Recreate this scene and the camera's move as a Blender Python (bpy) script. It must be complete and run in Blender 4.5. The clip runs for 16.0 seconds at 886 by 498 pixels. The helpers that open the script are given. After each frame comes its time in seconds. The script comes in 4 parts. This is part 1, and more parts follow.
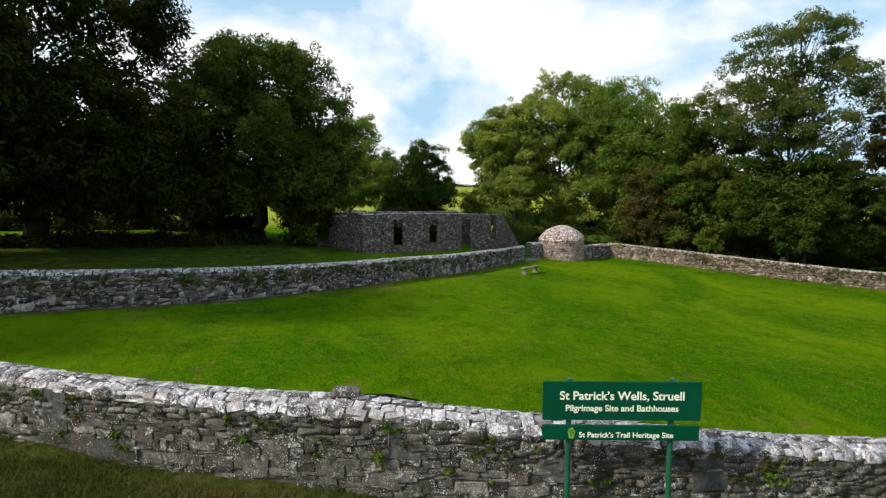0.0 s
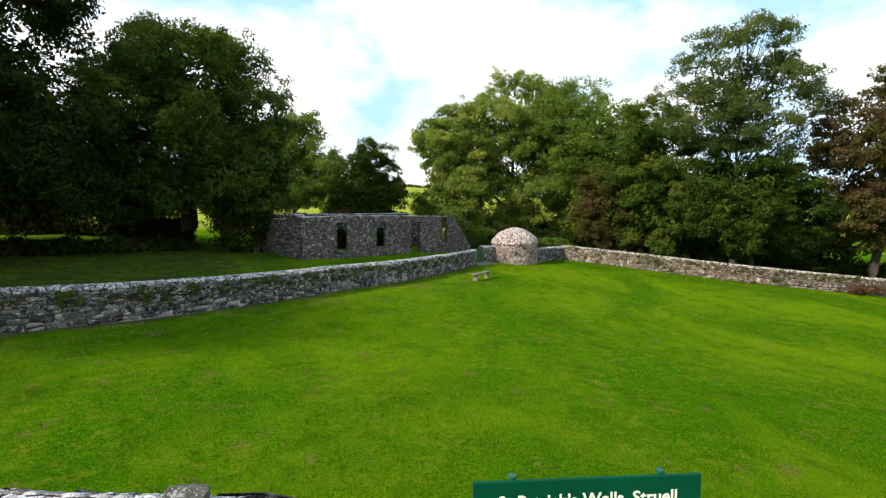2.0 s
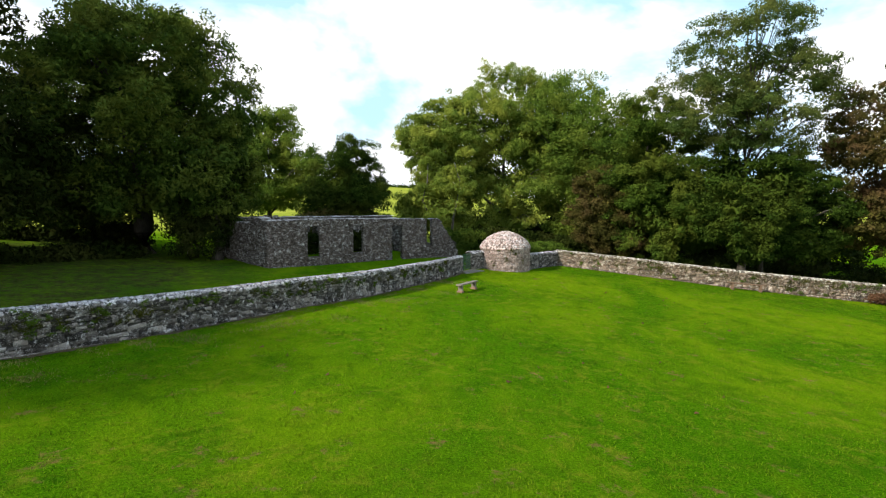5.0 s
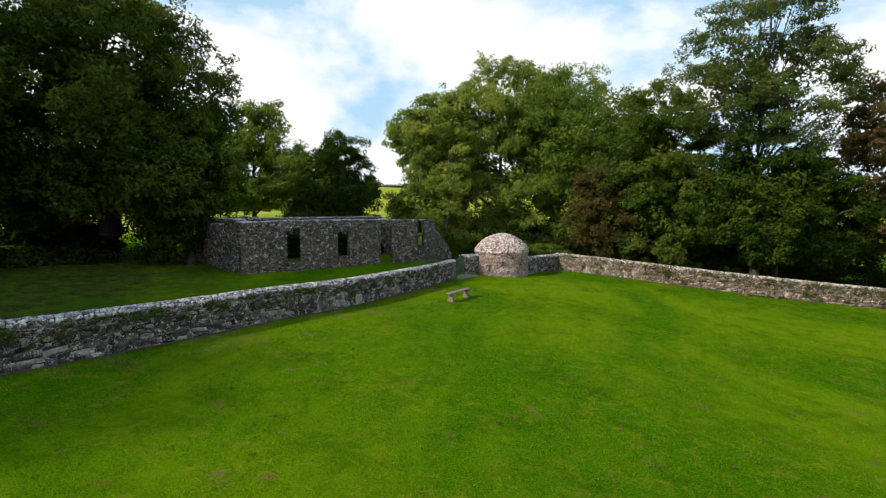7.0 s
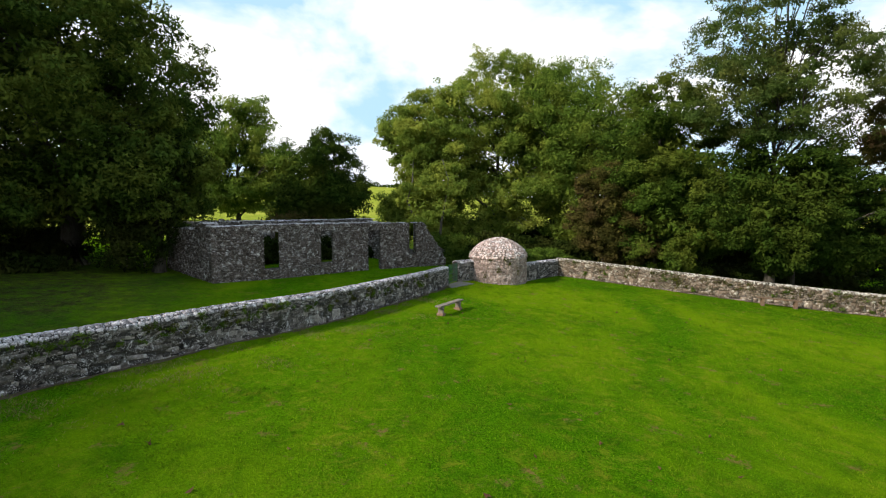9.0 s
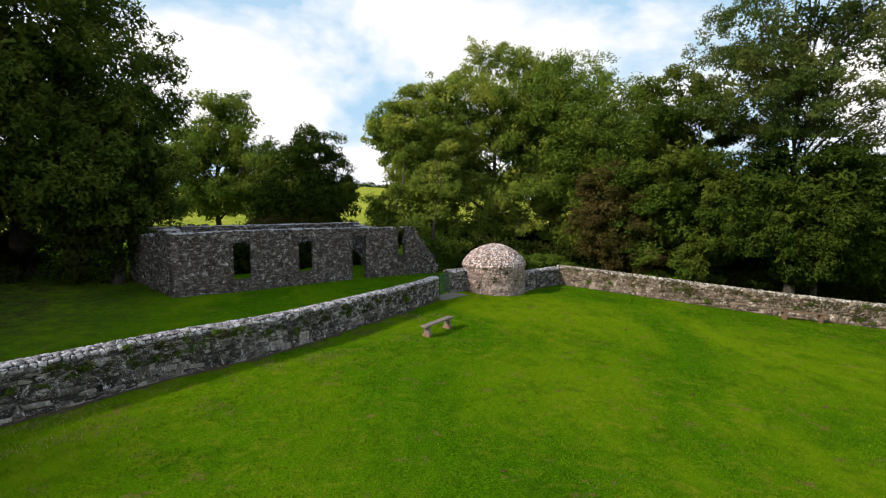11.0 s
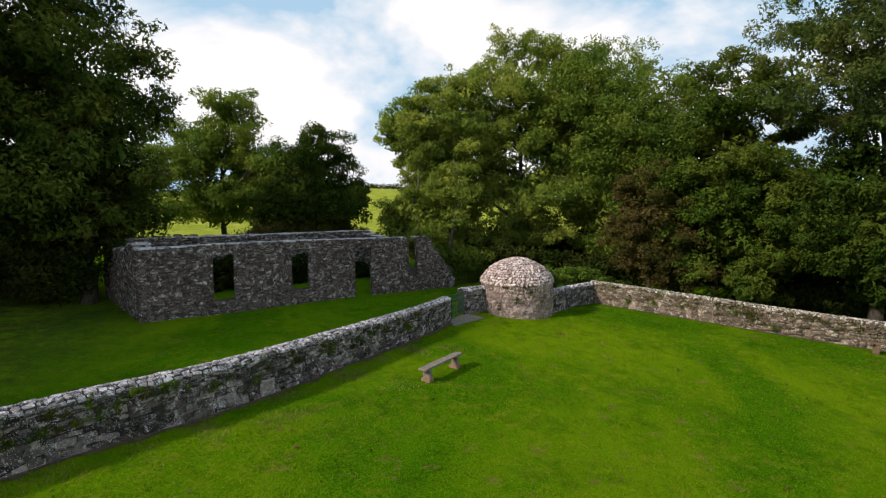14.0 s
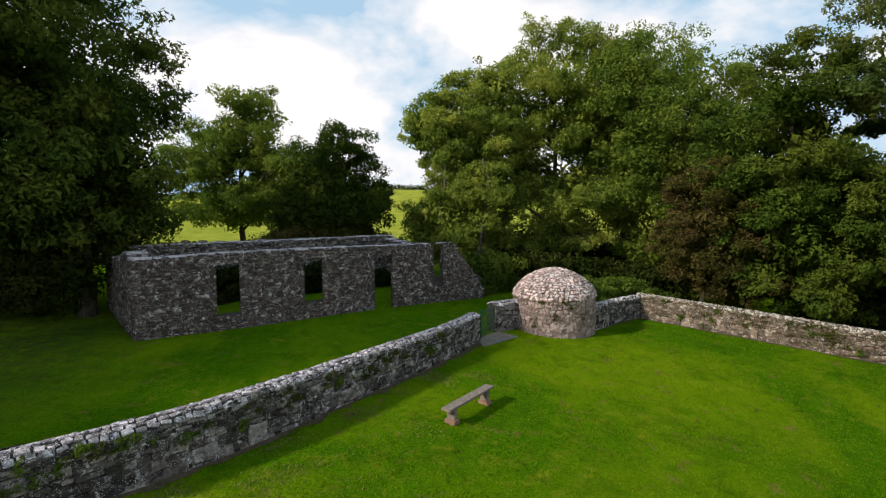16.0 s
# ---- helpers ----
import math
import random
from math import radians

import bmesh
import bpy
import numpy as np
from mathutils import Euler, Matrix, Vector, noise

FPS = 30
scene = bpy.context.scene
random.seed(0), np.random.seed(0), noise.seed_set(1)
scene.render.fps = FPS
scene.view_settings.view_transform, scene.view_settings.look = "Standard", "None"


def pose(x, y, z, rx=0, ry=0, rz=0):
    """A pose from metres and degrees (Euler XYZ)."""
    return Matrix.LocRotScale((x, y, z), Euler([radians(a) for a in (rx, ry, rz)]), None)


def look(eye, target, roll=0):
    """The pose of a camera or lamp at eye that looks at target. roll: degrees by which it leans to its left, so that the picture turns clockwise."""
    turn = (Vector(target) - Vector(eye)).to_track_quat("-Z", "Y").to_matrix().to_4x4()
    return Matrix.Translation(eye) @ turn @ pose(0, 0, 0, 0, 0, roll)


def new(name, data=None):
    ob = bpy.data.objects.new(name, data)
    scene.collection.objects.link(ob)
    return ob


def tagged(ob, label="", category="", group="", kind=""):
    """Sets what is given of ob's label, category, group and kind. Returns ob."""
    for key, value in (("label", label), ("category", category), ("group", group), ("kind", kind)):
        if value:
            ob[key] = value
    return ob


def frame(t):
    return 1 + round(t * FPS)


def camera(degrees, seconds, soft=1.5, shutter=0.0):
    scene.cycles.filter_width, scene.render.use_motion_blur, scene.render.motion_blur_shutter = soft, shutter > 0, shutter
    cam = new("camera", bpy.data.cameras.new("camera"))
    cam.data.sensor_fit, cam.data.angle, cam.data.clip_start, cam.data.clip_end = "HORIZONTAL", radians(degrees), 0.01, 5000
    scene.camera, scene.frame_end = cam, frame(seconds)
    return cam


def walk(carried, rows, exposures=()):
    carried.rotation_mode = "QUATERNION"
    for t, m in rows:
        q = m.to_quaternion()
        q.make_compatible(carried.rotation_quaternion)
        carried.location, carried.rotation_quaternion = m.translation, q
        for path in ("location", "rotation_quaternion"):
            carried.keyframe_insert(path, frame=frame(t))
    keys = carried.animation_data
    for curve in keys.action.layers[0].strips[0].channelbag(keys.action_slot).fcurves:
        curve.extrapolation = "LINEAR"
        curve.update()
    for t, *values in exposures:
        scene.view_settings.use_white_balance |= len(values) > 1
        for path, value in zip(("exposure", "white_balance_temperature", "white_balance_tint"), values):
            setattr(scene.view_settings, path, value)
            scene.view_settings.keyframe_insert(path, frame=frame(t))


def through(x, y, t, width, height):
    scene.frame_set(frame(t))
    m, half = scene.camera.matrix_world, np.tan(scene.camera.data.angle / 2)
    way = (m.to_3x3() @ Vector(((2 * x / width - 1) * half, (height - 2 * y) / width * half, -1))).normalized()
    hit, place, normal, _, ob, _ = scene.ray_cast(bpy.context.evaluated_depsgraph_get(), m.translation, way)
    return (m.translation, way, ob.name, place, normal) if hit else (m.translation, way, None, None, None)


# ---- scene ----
cam = camera(84.2, 16.0, soft=1.2)
METRES, EYE, TILT, LEAN, TURN = 17.5, 4.0, -5.0, 0.0, 0.0
ROWS = [
    (0.0, 0.0, 0.0, 0.0, 0.0, 0.0, -0.0),
    (0.5, 0.0051, 0.0251, 0.0038, -1.64, -0.01, 0.13),
    (1.0, 0.014, 0.0528, 0.0077, -3.16, -0.02, 0.26),
    (1.5, 0.0244, 0.0791, 0.0114, -4.29, -0.03, 0.37),
    (2.0, 0.0334, 0.1061, 0.0145, -5.06, 0.03, 0.45),
    (2.5, 0.0421, 0.1328, 0.0183, -5.71, 0.01, 0.48),
    (3.0, 0.0498, 0.1596, 0.0221, -5.89, 0.03, 0.51),
    (3.5, 0.0578, 0.1877, 0.0253, -5.88, 0.05, 0.55),
    (4.0, 0.065, 0.2159, 0.028, -5.85, 0.08, 0.57),
    (6.5, 0.1097, 0.3621, 0.0408, -6.05, 0.12, 0.61),
    (7.0, 0.1195, 0.3918, 0.0435, -6.0, 0.14, 0.64),
    (7.5, 0.1283, 0.4203, 0.0465, -5.99, 0.14, 0.66),
    (8.0, 0.1373, 0.4488, 0.0507, -6.03, 0.14, 0.66),
    (8.5, 0.1452, 0.4789, 0.0554, -6.09, 0.15, 0.65),
    (9.0, 0.1548, 0.5087, 0.0612, -6.1, 0.12, 0.66),
    (11.5, 0.2029, 0.6706, 0.0899, -6.29, 0.12, 0.71),
    (12.0, 0.2142, 0.7024, 0.0969, -6.03, 0.13, 0.71),
    (12.5, 0.2248, 0.735, 0.1033, -5.79, 0.15, 0.7),
    (13.0, 0.2351, 0.7657, 0.1087, -5.77, 0.18, 0.69),
    (13.5, 0.246, 0.7946, 0.1136, -4.88, 0.22, 0.65),
    (14.0, 0.2529, 0.8235, 0.1186, -2.76, 0.23, 0.53),
    (14.5, 0.2546, 0.8553, 0.1229, -0.74, 0.25, 0.35),
    (15.0, 0.2556, 0.8872, 0.1278, 0.42, 0.27, 0.29),
    (15.5, 0.2557, 0.9194, 0.1327, 0.45, 0.31, 0.29),
    (16.0, 0.2584, 0.951, 0.138, 0.48, 0.33, 0.29),
]
walk(cam, [(t, pose(0, 0, EYE, TILT, LEAN, TURN) @ pose(METRES * x, METRES * y, METRES * z, 90 + pitch, roll, yaw)) for t, x, y, z, yaw, pitch, roll in ROWS],
     [(0.0, 0.04, 6500, 10), (1.0, 0.22, 6500, 10), (2.5, 0.50, 6500, 9), (4.2, 0.68, 6500, 9), (6.3, 0.04, 6560, 11), (9.0, 0.26, 6560, 11), (11.5, 0.0, 6700, 14), (13.0, -0.04, 6700, 14),
      (14.5, -0.10, 6700, 14), (16.0, -0.09, 6700, 14)])

# ---- light ----
SUN_EL, SUN_AZ = 34.0, -114.0          # height of the sun; degrees clockwise from the +y axis
world = bpy.data.worlds.new("sky")
scene.world = world
world.use_nodes = True
wt = world.node_tree
wt.nodes.clear()


def wnode(kind, **values):
    n = wt.nodes.new(kind)
    for k, v in values.items():
        n.inputs[k].default_value = v
    return n


sky = wt.nodes.new("ShaderNodeTexSky")
sky.sky_type, sky.sun_disc = "NISHITA", False
sky.sun_elevation, sky.sun_rotation = radians(SUN_EL), radians(SUN_AZ)
w_out = wt.nodes.new("ShaderNodeOutputWorld")
w_bg = wnode("ShaderNodeBackground", Strength=0.104)
w_co = wt.nodes.new("ShaderNodeTexCoord")
w_map = wnode("ShaderNodeMapping", Scale=(1.0, 1.0, 1.7), Location=(0.35, 0.1, 0.12))
w_noise = wnode("ShaderNodeTexNoise", Scale=2.9, Detail=7.0, Roughness=0.52, Distortion=0.3)
w_ramp = wt.nodes.new("ShaderNodeValToRGB")
w_ramp.color_ramp.elements[0].position, w_ramp.color_ramp.elements[1].position = 0.45, 0.60
w_ramp.color_ramp.elements[0].color = (0.16, 0.16, 0.16, 1)
w_tone = wnode("ShaderNodeTexNoise", Scale=3.4, Detail=5.0, Roughness=0.55)
w_grey = wt.nodes.new("ShaderNodeMix")
w_grey.data_type = "RGBA"
w_grey.inputs[6].default_value, w_grey.inputs[7].default_value = (9.6, 9.8, 10.0, 1), (11.4, 11.3, 11.2, 1)
w_veil = wt.nodes.new("ShaderNodeMix")       # thin high haze brightens the blue
w_veil.data_type = "RGBA"
w_veil.inputs[7].default_value = (3.3, 6.4, 9.0, 1)
w_xyz = wt.nodes.new("ShaderNodeSeparateXYZ")
w_low = wt.nodes.new("ShaderNodeMapRange")      # cloud seen edge-on closes up towards the horizon
w_haze = wt.nodes.new("ShaderNodeMapRange")
for n, vals in ((w_low, (0.22, 0.75, 0.07, -0.10)), (w_haze, (0.15, 0.80, 0.92, 0.75))):
    for k, v in enumerate(vals):
        n.inputs[k + 1].default_value = v
w_add = wt.nodes.new("ShaderNodeMath")
w_mix = wt.nodes.new("ShaderNodeMix")
w_mix.data_type = "RGBA"
for a, b in ((w_co.outputs["Generated"], w_map.inputs[0]), (w_map.outputs[0], w_noise.inputs[0]), (w_co.outputs["Generated"], w_xyz.inputs[0]), (w_xyz.outputs[2], w_low.inputs[0]), (w_xyz.outputs[2], w_haze.inputs[0]),
             (w_haze.outputs[0], w_veil.inputs[0]), (w_noise.outputs[0], w_add.inputs[0]), (w_low.outputs[0], w_add.inputs[1]), (w_add.outputs[0], w_ramp.inputs[0]),
             (w_ramp.outputs[0], w_mix.inputs[0]), (sky.outputs[0], w_veil.inputs[6]), (w_veil.outputs[2], w_mix.inputs[6]), (w_map.outputs[0], w_tone.inputs[0]),
             (w_tone.outputs[0], w_grey.inputs[0]), (w_grey.outputs[2], w_mix.inputs[7]), (w_mix.outputs[2], w_bg.inputs[0]), (w_bg.outputs[0], w_out.inputs[0])):
    wt.links.new(a, b)

sun_data = bpy.data.lights.new("sun", "SUN")
sun_data.energy, sun_data.angle, sun_data.color = 5.0, radians(4.0), (1.0, 0.94, 0.83)
sun = new("sun", sun_data)
se, sa = radians(SUN_EL), radians(SUN_AZ)
sun.matrix_world = look((math.sin(sa) * math.cos(se) * 60, math.cos(sa) * math.cos(se) * 60, math.sin(se) * 60), (0, 0, 0))


# ---- materials ----
class Mat:
    """A node material with a Principled shader; small helpers to chain nodes."""

    def __init__(self, name, rough=0.8, spec=0.3):
        self.m = bpy.data.materials.new(name)
        self.m.use_nodes = True
        self.t = self.m.node_tree
        self.b = self.t.nodes["Principled BSDF"]
        self.b.inputs["Roughness"].default_value = rough
        self.b.inputs["Specular IOR Level"].default_value = spec
        self.geo = self.t.nodes.new("ShaderNodeNewGeometry")
        self.pos = self.geo.outputs["Position"]

    def link(self, a, b):
        self.t.links.new(a, b)

    def noise(self, scale, detail=4.0, rough=0.55, dist=0.0, stretch=None):
        n = self.t.nodes.new("ShaderNodeTexNoise")
        n.inputs["Scale"].default_value, n.inputs["Detail"].default_value = scale, detail
        n.inputs["Roughness"].default_value, n.inputs["Distortion"].default_value = rough, dist
        co = self.pos
        if stretch:
            mp = self.t.nodes.new("ShaderNodeMapping")
            mp.inputs["Scale"].default_value = stretch
            self.link(co, mp.inputs[0])
            co = mp.outputs[0]
        self.link(co, n.inputs["Vector"])
        return n.outputs[0]

    def voronoi(self, scale, rnd=1.0):
        n = self.t.nodes.new("ShaderNodeTexVoronoi")
        n.inputs["Scale"].default_value, n.inputs["Randomness"].default_value = scale, rnd
        self.link(self.pos, n.inputs["Vector"])
        return n.outputs["Distance"]

    def ramp(self, fac, stops):
        n = self.t.nodes.new("ShaderNodeValToRGB")
        els = n.color_ramp.elements
        while len(els) < len(stops):
            els.new(0.5)
        for e, (p, c) in zip(els, stops):
            e.position, e.color = p, (*c, 1) if len(c) == 3 else c
        self.link(fac, n.inputs[0])
        return n.outputs[0]

    def step(self, fac, lo, hi):
        n = self.t.nodes.new("ShaderNodeMapRange")
        n.inputs[1].default_value, n.inputs[2].default_value = lo, hi
        self.link(fac, n.inputs[0])
        return n.outputs[0]

    def mix(self, fac, a, b, blend="MIX"):
        n = self.t.nodes.new("ShaderNodeMix")
        n.data_type, n.blend_type = "RGBA", blend
        for v, i in ((fac, 0), (a, 6), (b, 7)):
            if isinstance(v, (int, float)):
                n.inputs[i].default_value = v
            elif isinstance(v, tuple):
                n.inputs[i].default_value = (*v, 1)
            else:
                self.link(v, n.inputs[i])
        return n.outputs[2]

    def math(self, op, a, b=0.0):
        n = self.t.nodes.new("ShaderNodeMath")
        n.operation = op
        for v, i in ((a, 0), (b, 1)):
            if isinstance(v, (int, float)):
                n.inputs[i].default_value = v
            else:
                self.link(v, n.inputs[i])
        return n.outputs[0]

    def sep(self):
        n = self.t.nodes.new("ShaderNodeSeparateXYZ")
        self.link(self.pos, n.inputs[0])
        return n

    def each(self):
        """One random number for each piece, whether an object or an island of a joined mesh."""
        o = self.t.nodes.new("ShaderNodeObjectInfo")
        return self.math("FRACT", self.math("ADD", o.outputs["Random"], self.geo.outputs["Random Per Island"]))

    def colour(self, c):
        if isinstance(c, tuple):
            self.b.inputs["Base Color"].default_value = (*c, 1)
        else:
            self.link(c, self.b.inputs["Base Color"])
        return self

    def bump(self, h, strength=0.5, dist=0.02):
        n = self.t.nodes.new("ShaderNodeBump")
        n.inputs["Strength"].default_value, n.inputs["Distance"].default_value = strength, dist
        self.link(h, n.inputs["Height"])
        self.link(n.outputs[0], self.b.inputs["Normal"])
        return self


def stone_mat(name, tones, lichen, amount, moss):
    """Rubble stone: a tone for each stone, mottling, crusts and spots of pale lichen, some moss."""
    m = Mat(name, 0.92, 0.1)
    c = m.ramp(m.each(), tones)
    c = m.mix(0.85, c, m.ramp(m.noise(11.0, 9.0, 0.75), [(0.33, (0.35, 0.35, 0.35)), (0.5, (0.9, 0.9, 0.9)), (0.68, (1.7, 1.7, 1.7))]), "MULTIPLY")
    patch = m.step(m.noise(5.0, 8.0, 0.72, 0.4), 0.60 - amount, 0.66 - amount)
    crust = m.math("MULTIPLY", patch, m.step(m.noise(30.0, 6.0, 0.75), 0.40, 0.56))
    spots = m.math("MULTIPLY", m.step(m.voronoi(30.0), 0.30, 0.18), m.step(m.noise(4.0, 4.0), 0.50 - amount, 0.62 - amount))
    dots = m.math("MULTIPLY", m.step(m.voronoi(62.0), 0.30, 0.20), m.step(m.noise(6.0, 5.0, 0.7), 0.54 - amount, 0.62 - amount))
    c = m.mix(m.math("MAXIMUM", m.math("MAXIMUM", crust, spots), dots), c, lichen)
    dirt = m.math("MULTIPLY", m.step(m.noise(1.1, 8.0, 0.75), 0.62 - moss, 0.74 - moss), m.step(m.noise(16.0, 5.0, 0.7), 0.35, 0.6))
    c = m.mix(m.math("MULTIPLY", dirt, 0.85), c, (0.030, 0.032, 0.012))
    return m.colour(c).bump(m.noise(34.0, 8.0, 0.75), 0.9, 0.03).m


GREY = [(0.0, (0.022, 0.021, 0.020)), (0.35, (0.070, 0.066, 0.063)), (0.75, (0.14, 0.132, 0.126)), (1.0, (0.33, 0.315, 0.30))]
PALE = [(0.0, (0.10, 0.09, 0.085)), (0.35, (0.25, 0.23, 0.22)), (0.7, (0.40, 0.37, 0.36)), (1.0, (0.56, 0.52, 0.50))]
PINK = [(0.0, (0.10, 0.080, 0.070)), (0.4, (0.19, 0.155, 0.135)), (0.75, (0.27, 0.22, 0.195)), (1.0, (0.40, 0.34, 0.31))]
M_FACE = stone_mat("rubble_stone", [(p, (c[0] * 1.06, c[1] * 0.98, c[2] * 0.92)) for p, c in GREY], (0.64, 0.61, 0.60), 0.05, 0.10)
M_FRONT = stone_mat("roadside_stone", [(0.0, (0.048, 0.041, 0.033)), (0.5, (0.100, 0.088, 0.073)), (0.9, (0.155, 0.138, 0.117)), (1.0, (0.26, 0.235, 0.205))], (0.58, 0.56, 0.52), 0.04, 0.14)
M_CAP = stone_mat("lichened_capstone", [(p, (c[0] * 0.85, c[1] * 0.82, c[2] * 0.84)) for p, c in PALE], (0.82, 0.77, 0.79), 0.10, 0.04)
M_CAP_WARM = stone_mat("weathered_capstone", [(p, (c[0] * 0.58, c[1] * 0.53, c[2] * 0.43)) for p, c in PALE], (0.80, 0.76, 0.66), 0.10, 0.12)
M_RUIN = stone_mat("ruin_stone", [(0.0, (0.062, 0.047, 0.039)), (0.5, (0.112, 0.087, 0.074)), (0.9, (0.165, 0.134, 0.117)), (1.0, (0.36, 0.315, 0.285))], (0.74, 0.70, 0.68), 0.045, 0.06)
M_WARM = stone_mat("warm_wall_stone", [(p, (c[0] * 0.68, c[1] * 0.60, c[2] * 0.49)) for p, c in PINK], (0.60, 0.55, 0.46), 0.05, 0.14)
M_DOME = stone_mat("dome_stone", [(p, (c[0] * 1.75, c[1] * 1.50, c[2] * 1.47)) for p, c in PINK], (0.78, 0.72, 0.70), 0.10, 0.0)
M_DRUM = stone_mat("drum_stone", [(p, (0.090 + c[0] * 0.95, 0.066 + c[1] * 0.84, 0.060 + c[2] * 0.80)) for p, c in PINK], (0.58, 0.52, 0.49), 0.04, 0.06)
M_SLAB = stone_mat("slate_slab", [(0.0, (0.075, 0.075, 0.072)), (1.0, (0.12, 0.118, 0.112))], (0.34, 0.33, 0.31), -0.1, 0.12)


def mortar_mat(name, a, b):
    m = Mat(name, 0.95, 0.1)
    return m.colour(m.ramp(m.noise(7.0, 6.0, 0.7), [(0.3, a), (0.7, b)])).bump(m.noise(30.0, 5.0), 0.6, 0.02).m


M_MORTAR = mortar_mat("old_mortar", (0.018, 0.016, 0.014), (0.075, 0.068, 0.062))
M_MORTAR_FRONT = mortar_mat("roadside_mortar", (0.045, 0.039, 0.033), (0.14, 0.125, 0.11))
M_MORTAR_RUIN = mortar_mat("ruin_mortar", (0.042, 0.034, 0.029), (0.105, 0.087, 0.076))
M_MORTAR_WARM = mortar_mat("warm_mortar", (0.060, 0.047, 0.039), (0.165, 0.132, 0.112))

M_MORTAR_PINK = mortar_mat("pinkish_mortar", (0.125, 0.096, 0.084), (0.29, 0.235, 0.21))


def turf(m, c):
    """Patches in the lawn: lush, yellow, straw and scuffed brown."""
    c = m.mix(m.math("MULTIPLY", m.step(m.noise(0.17, 5.0, 0.6, 0.8, (1.0, 0.55, 0.0)), 0.42, 0.62), 0.55), c, (0.158, 0.235, 0.004))
    c = m.mix(m.math("MULTIPLY", m.step(m.noise(0.8, 6.0, 0.7, 0.6, (1.0, 1.0, 0.0)), 0.50, 0.70), 0.6), c, (0.020, 0.075, 0.002))
    straw = m.math("MULTIPLY", m.step(m.noise(2.4, 8.0, 0.78, 0.5, (1.0, 1.0, 0.0)), 0.50, 0.68), m.step(m.noise(0.33, 4.0, 0.6, 0.0, (1.0, 1.0, 0.0)), 0.36, 0.56))
    c = m.mix(m.math("MULTIPLY", straw, 0.55), c, (0.215, 0.205, 0.016))
    scuff = m.math("MULTIPLY", m.step(m.noise(1.15, 8.0, 0.72, 0.0, (1.0, 1.0, 0.0)), 0.585, 0.64), m.step(m.noise(7.0, 5.0, 0.7, 0.0, (1.0, 1.0, 0.0)), 0.40, 0.58))
    return m.mix(m.math("MULTIPLY", scuff, 0.9), c, (0.165, 0.110, 0.035))


def ground_mat():
    m = Mat("grass_ground", 1.0, 0.0)
    fine = m.noise(26.0, 6.0, 0.75, 0.0, (1, 1, 0.3))
    c = turf(m, m.ramp(fine, [(0.32, (0.012, 0.042, 0.001)), (0.5, (0.046, 0.130, 0.002)), (0.70, (0.102, 0.212, 0.004))]))
    sep = m.sep()
    # rough olive verge outside the wall
    west = m.math("ADD", m.math("MULTIPLY", sep.outputs[0], -0.327), 4.65)
    east = m.math("ADD", m.math("MULTIPLY", sep.outputs[0], 0.147), 5.1)
    line = m.math("MAXIMUM", m.math("MAXIMUM", west, east), 5.5)
    verge = m.step(m.math("SUBTRACT", sep.outputs[1], line), 0.50, 0.25)
    c = m.mix(m.math("MULTIPLY", verge, 0.9), c, m.ramp(m.noise(5.0, 7.0, 0.75), [(0.35, (0.016, 0.022, 0.003)), (0.65, (0.095, 0.085, 0.028))]))
    # trampled leaf litter under the sycamores, the trees' shade put into its dark brown
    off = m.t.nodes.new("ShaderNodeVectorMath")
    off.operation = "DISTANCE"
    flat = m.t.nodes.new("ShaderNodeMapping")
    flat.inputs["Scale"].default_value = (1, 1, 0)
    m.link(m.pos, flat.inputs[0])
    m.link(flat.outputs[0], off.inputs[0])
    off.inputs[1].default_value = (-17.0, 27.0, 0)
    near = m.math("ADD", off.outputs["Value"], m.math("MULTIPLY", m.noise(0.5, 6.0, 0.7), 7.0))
    litter_shade = m.math("MULTIPLY", m.step(near, 17.5, 12.0), m.step(m.noise(2.2, 7.0, 0.75), 0.30, 0.58))
    c = m.mix(m.math("MULTIPLY", litter_shade, 0.85), c, m.ramp(m.noise(9.0, 6.0, 0.75), [(0.35, (0.014, 0.012, 0.006)), (0.65, (0.060, 0.046, 0.024))]))
    # pasture beyond the walls is drier and yellower
    far = m.step(m.math("ADD", sep.outputs[1], m.math("MULTIPLY", sep.outputs[0], -0.15)), 50.0, 58.0)
    past = m.ramp(m.noise(0.5, 8.0, 0.75), [(0.3, (0.15, 0.20, 0.02)), (0.55, (0.27, 0.29, 0.04)), (0.75, (0.37, 0.34, 0.07))])
    c = m.mix(far, c, past)
    return m.colour(c).bump(fine, 0.9, 0.05).m


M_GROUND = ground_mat()


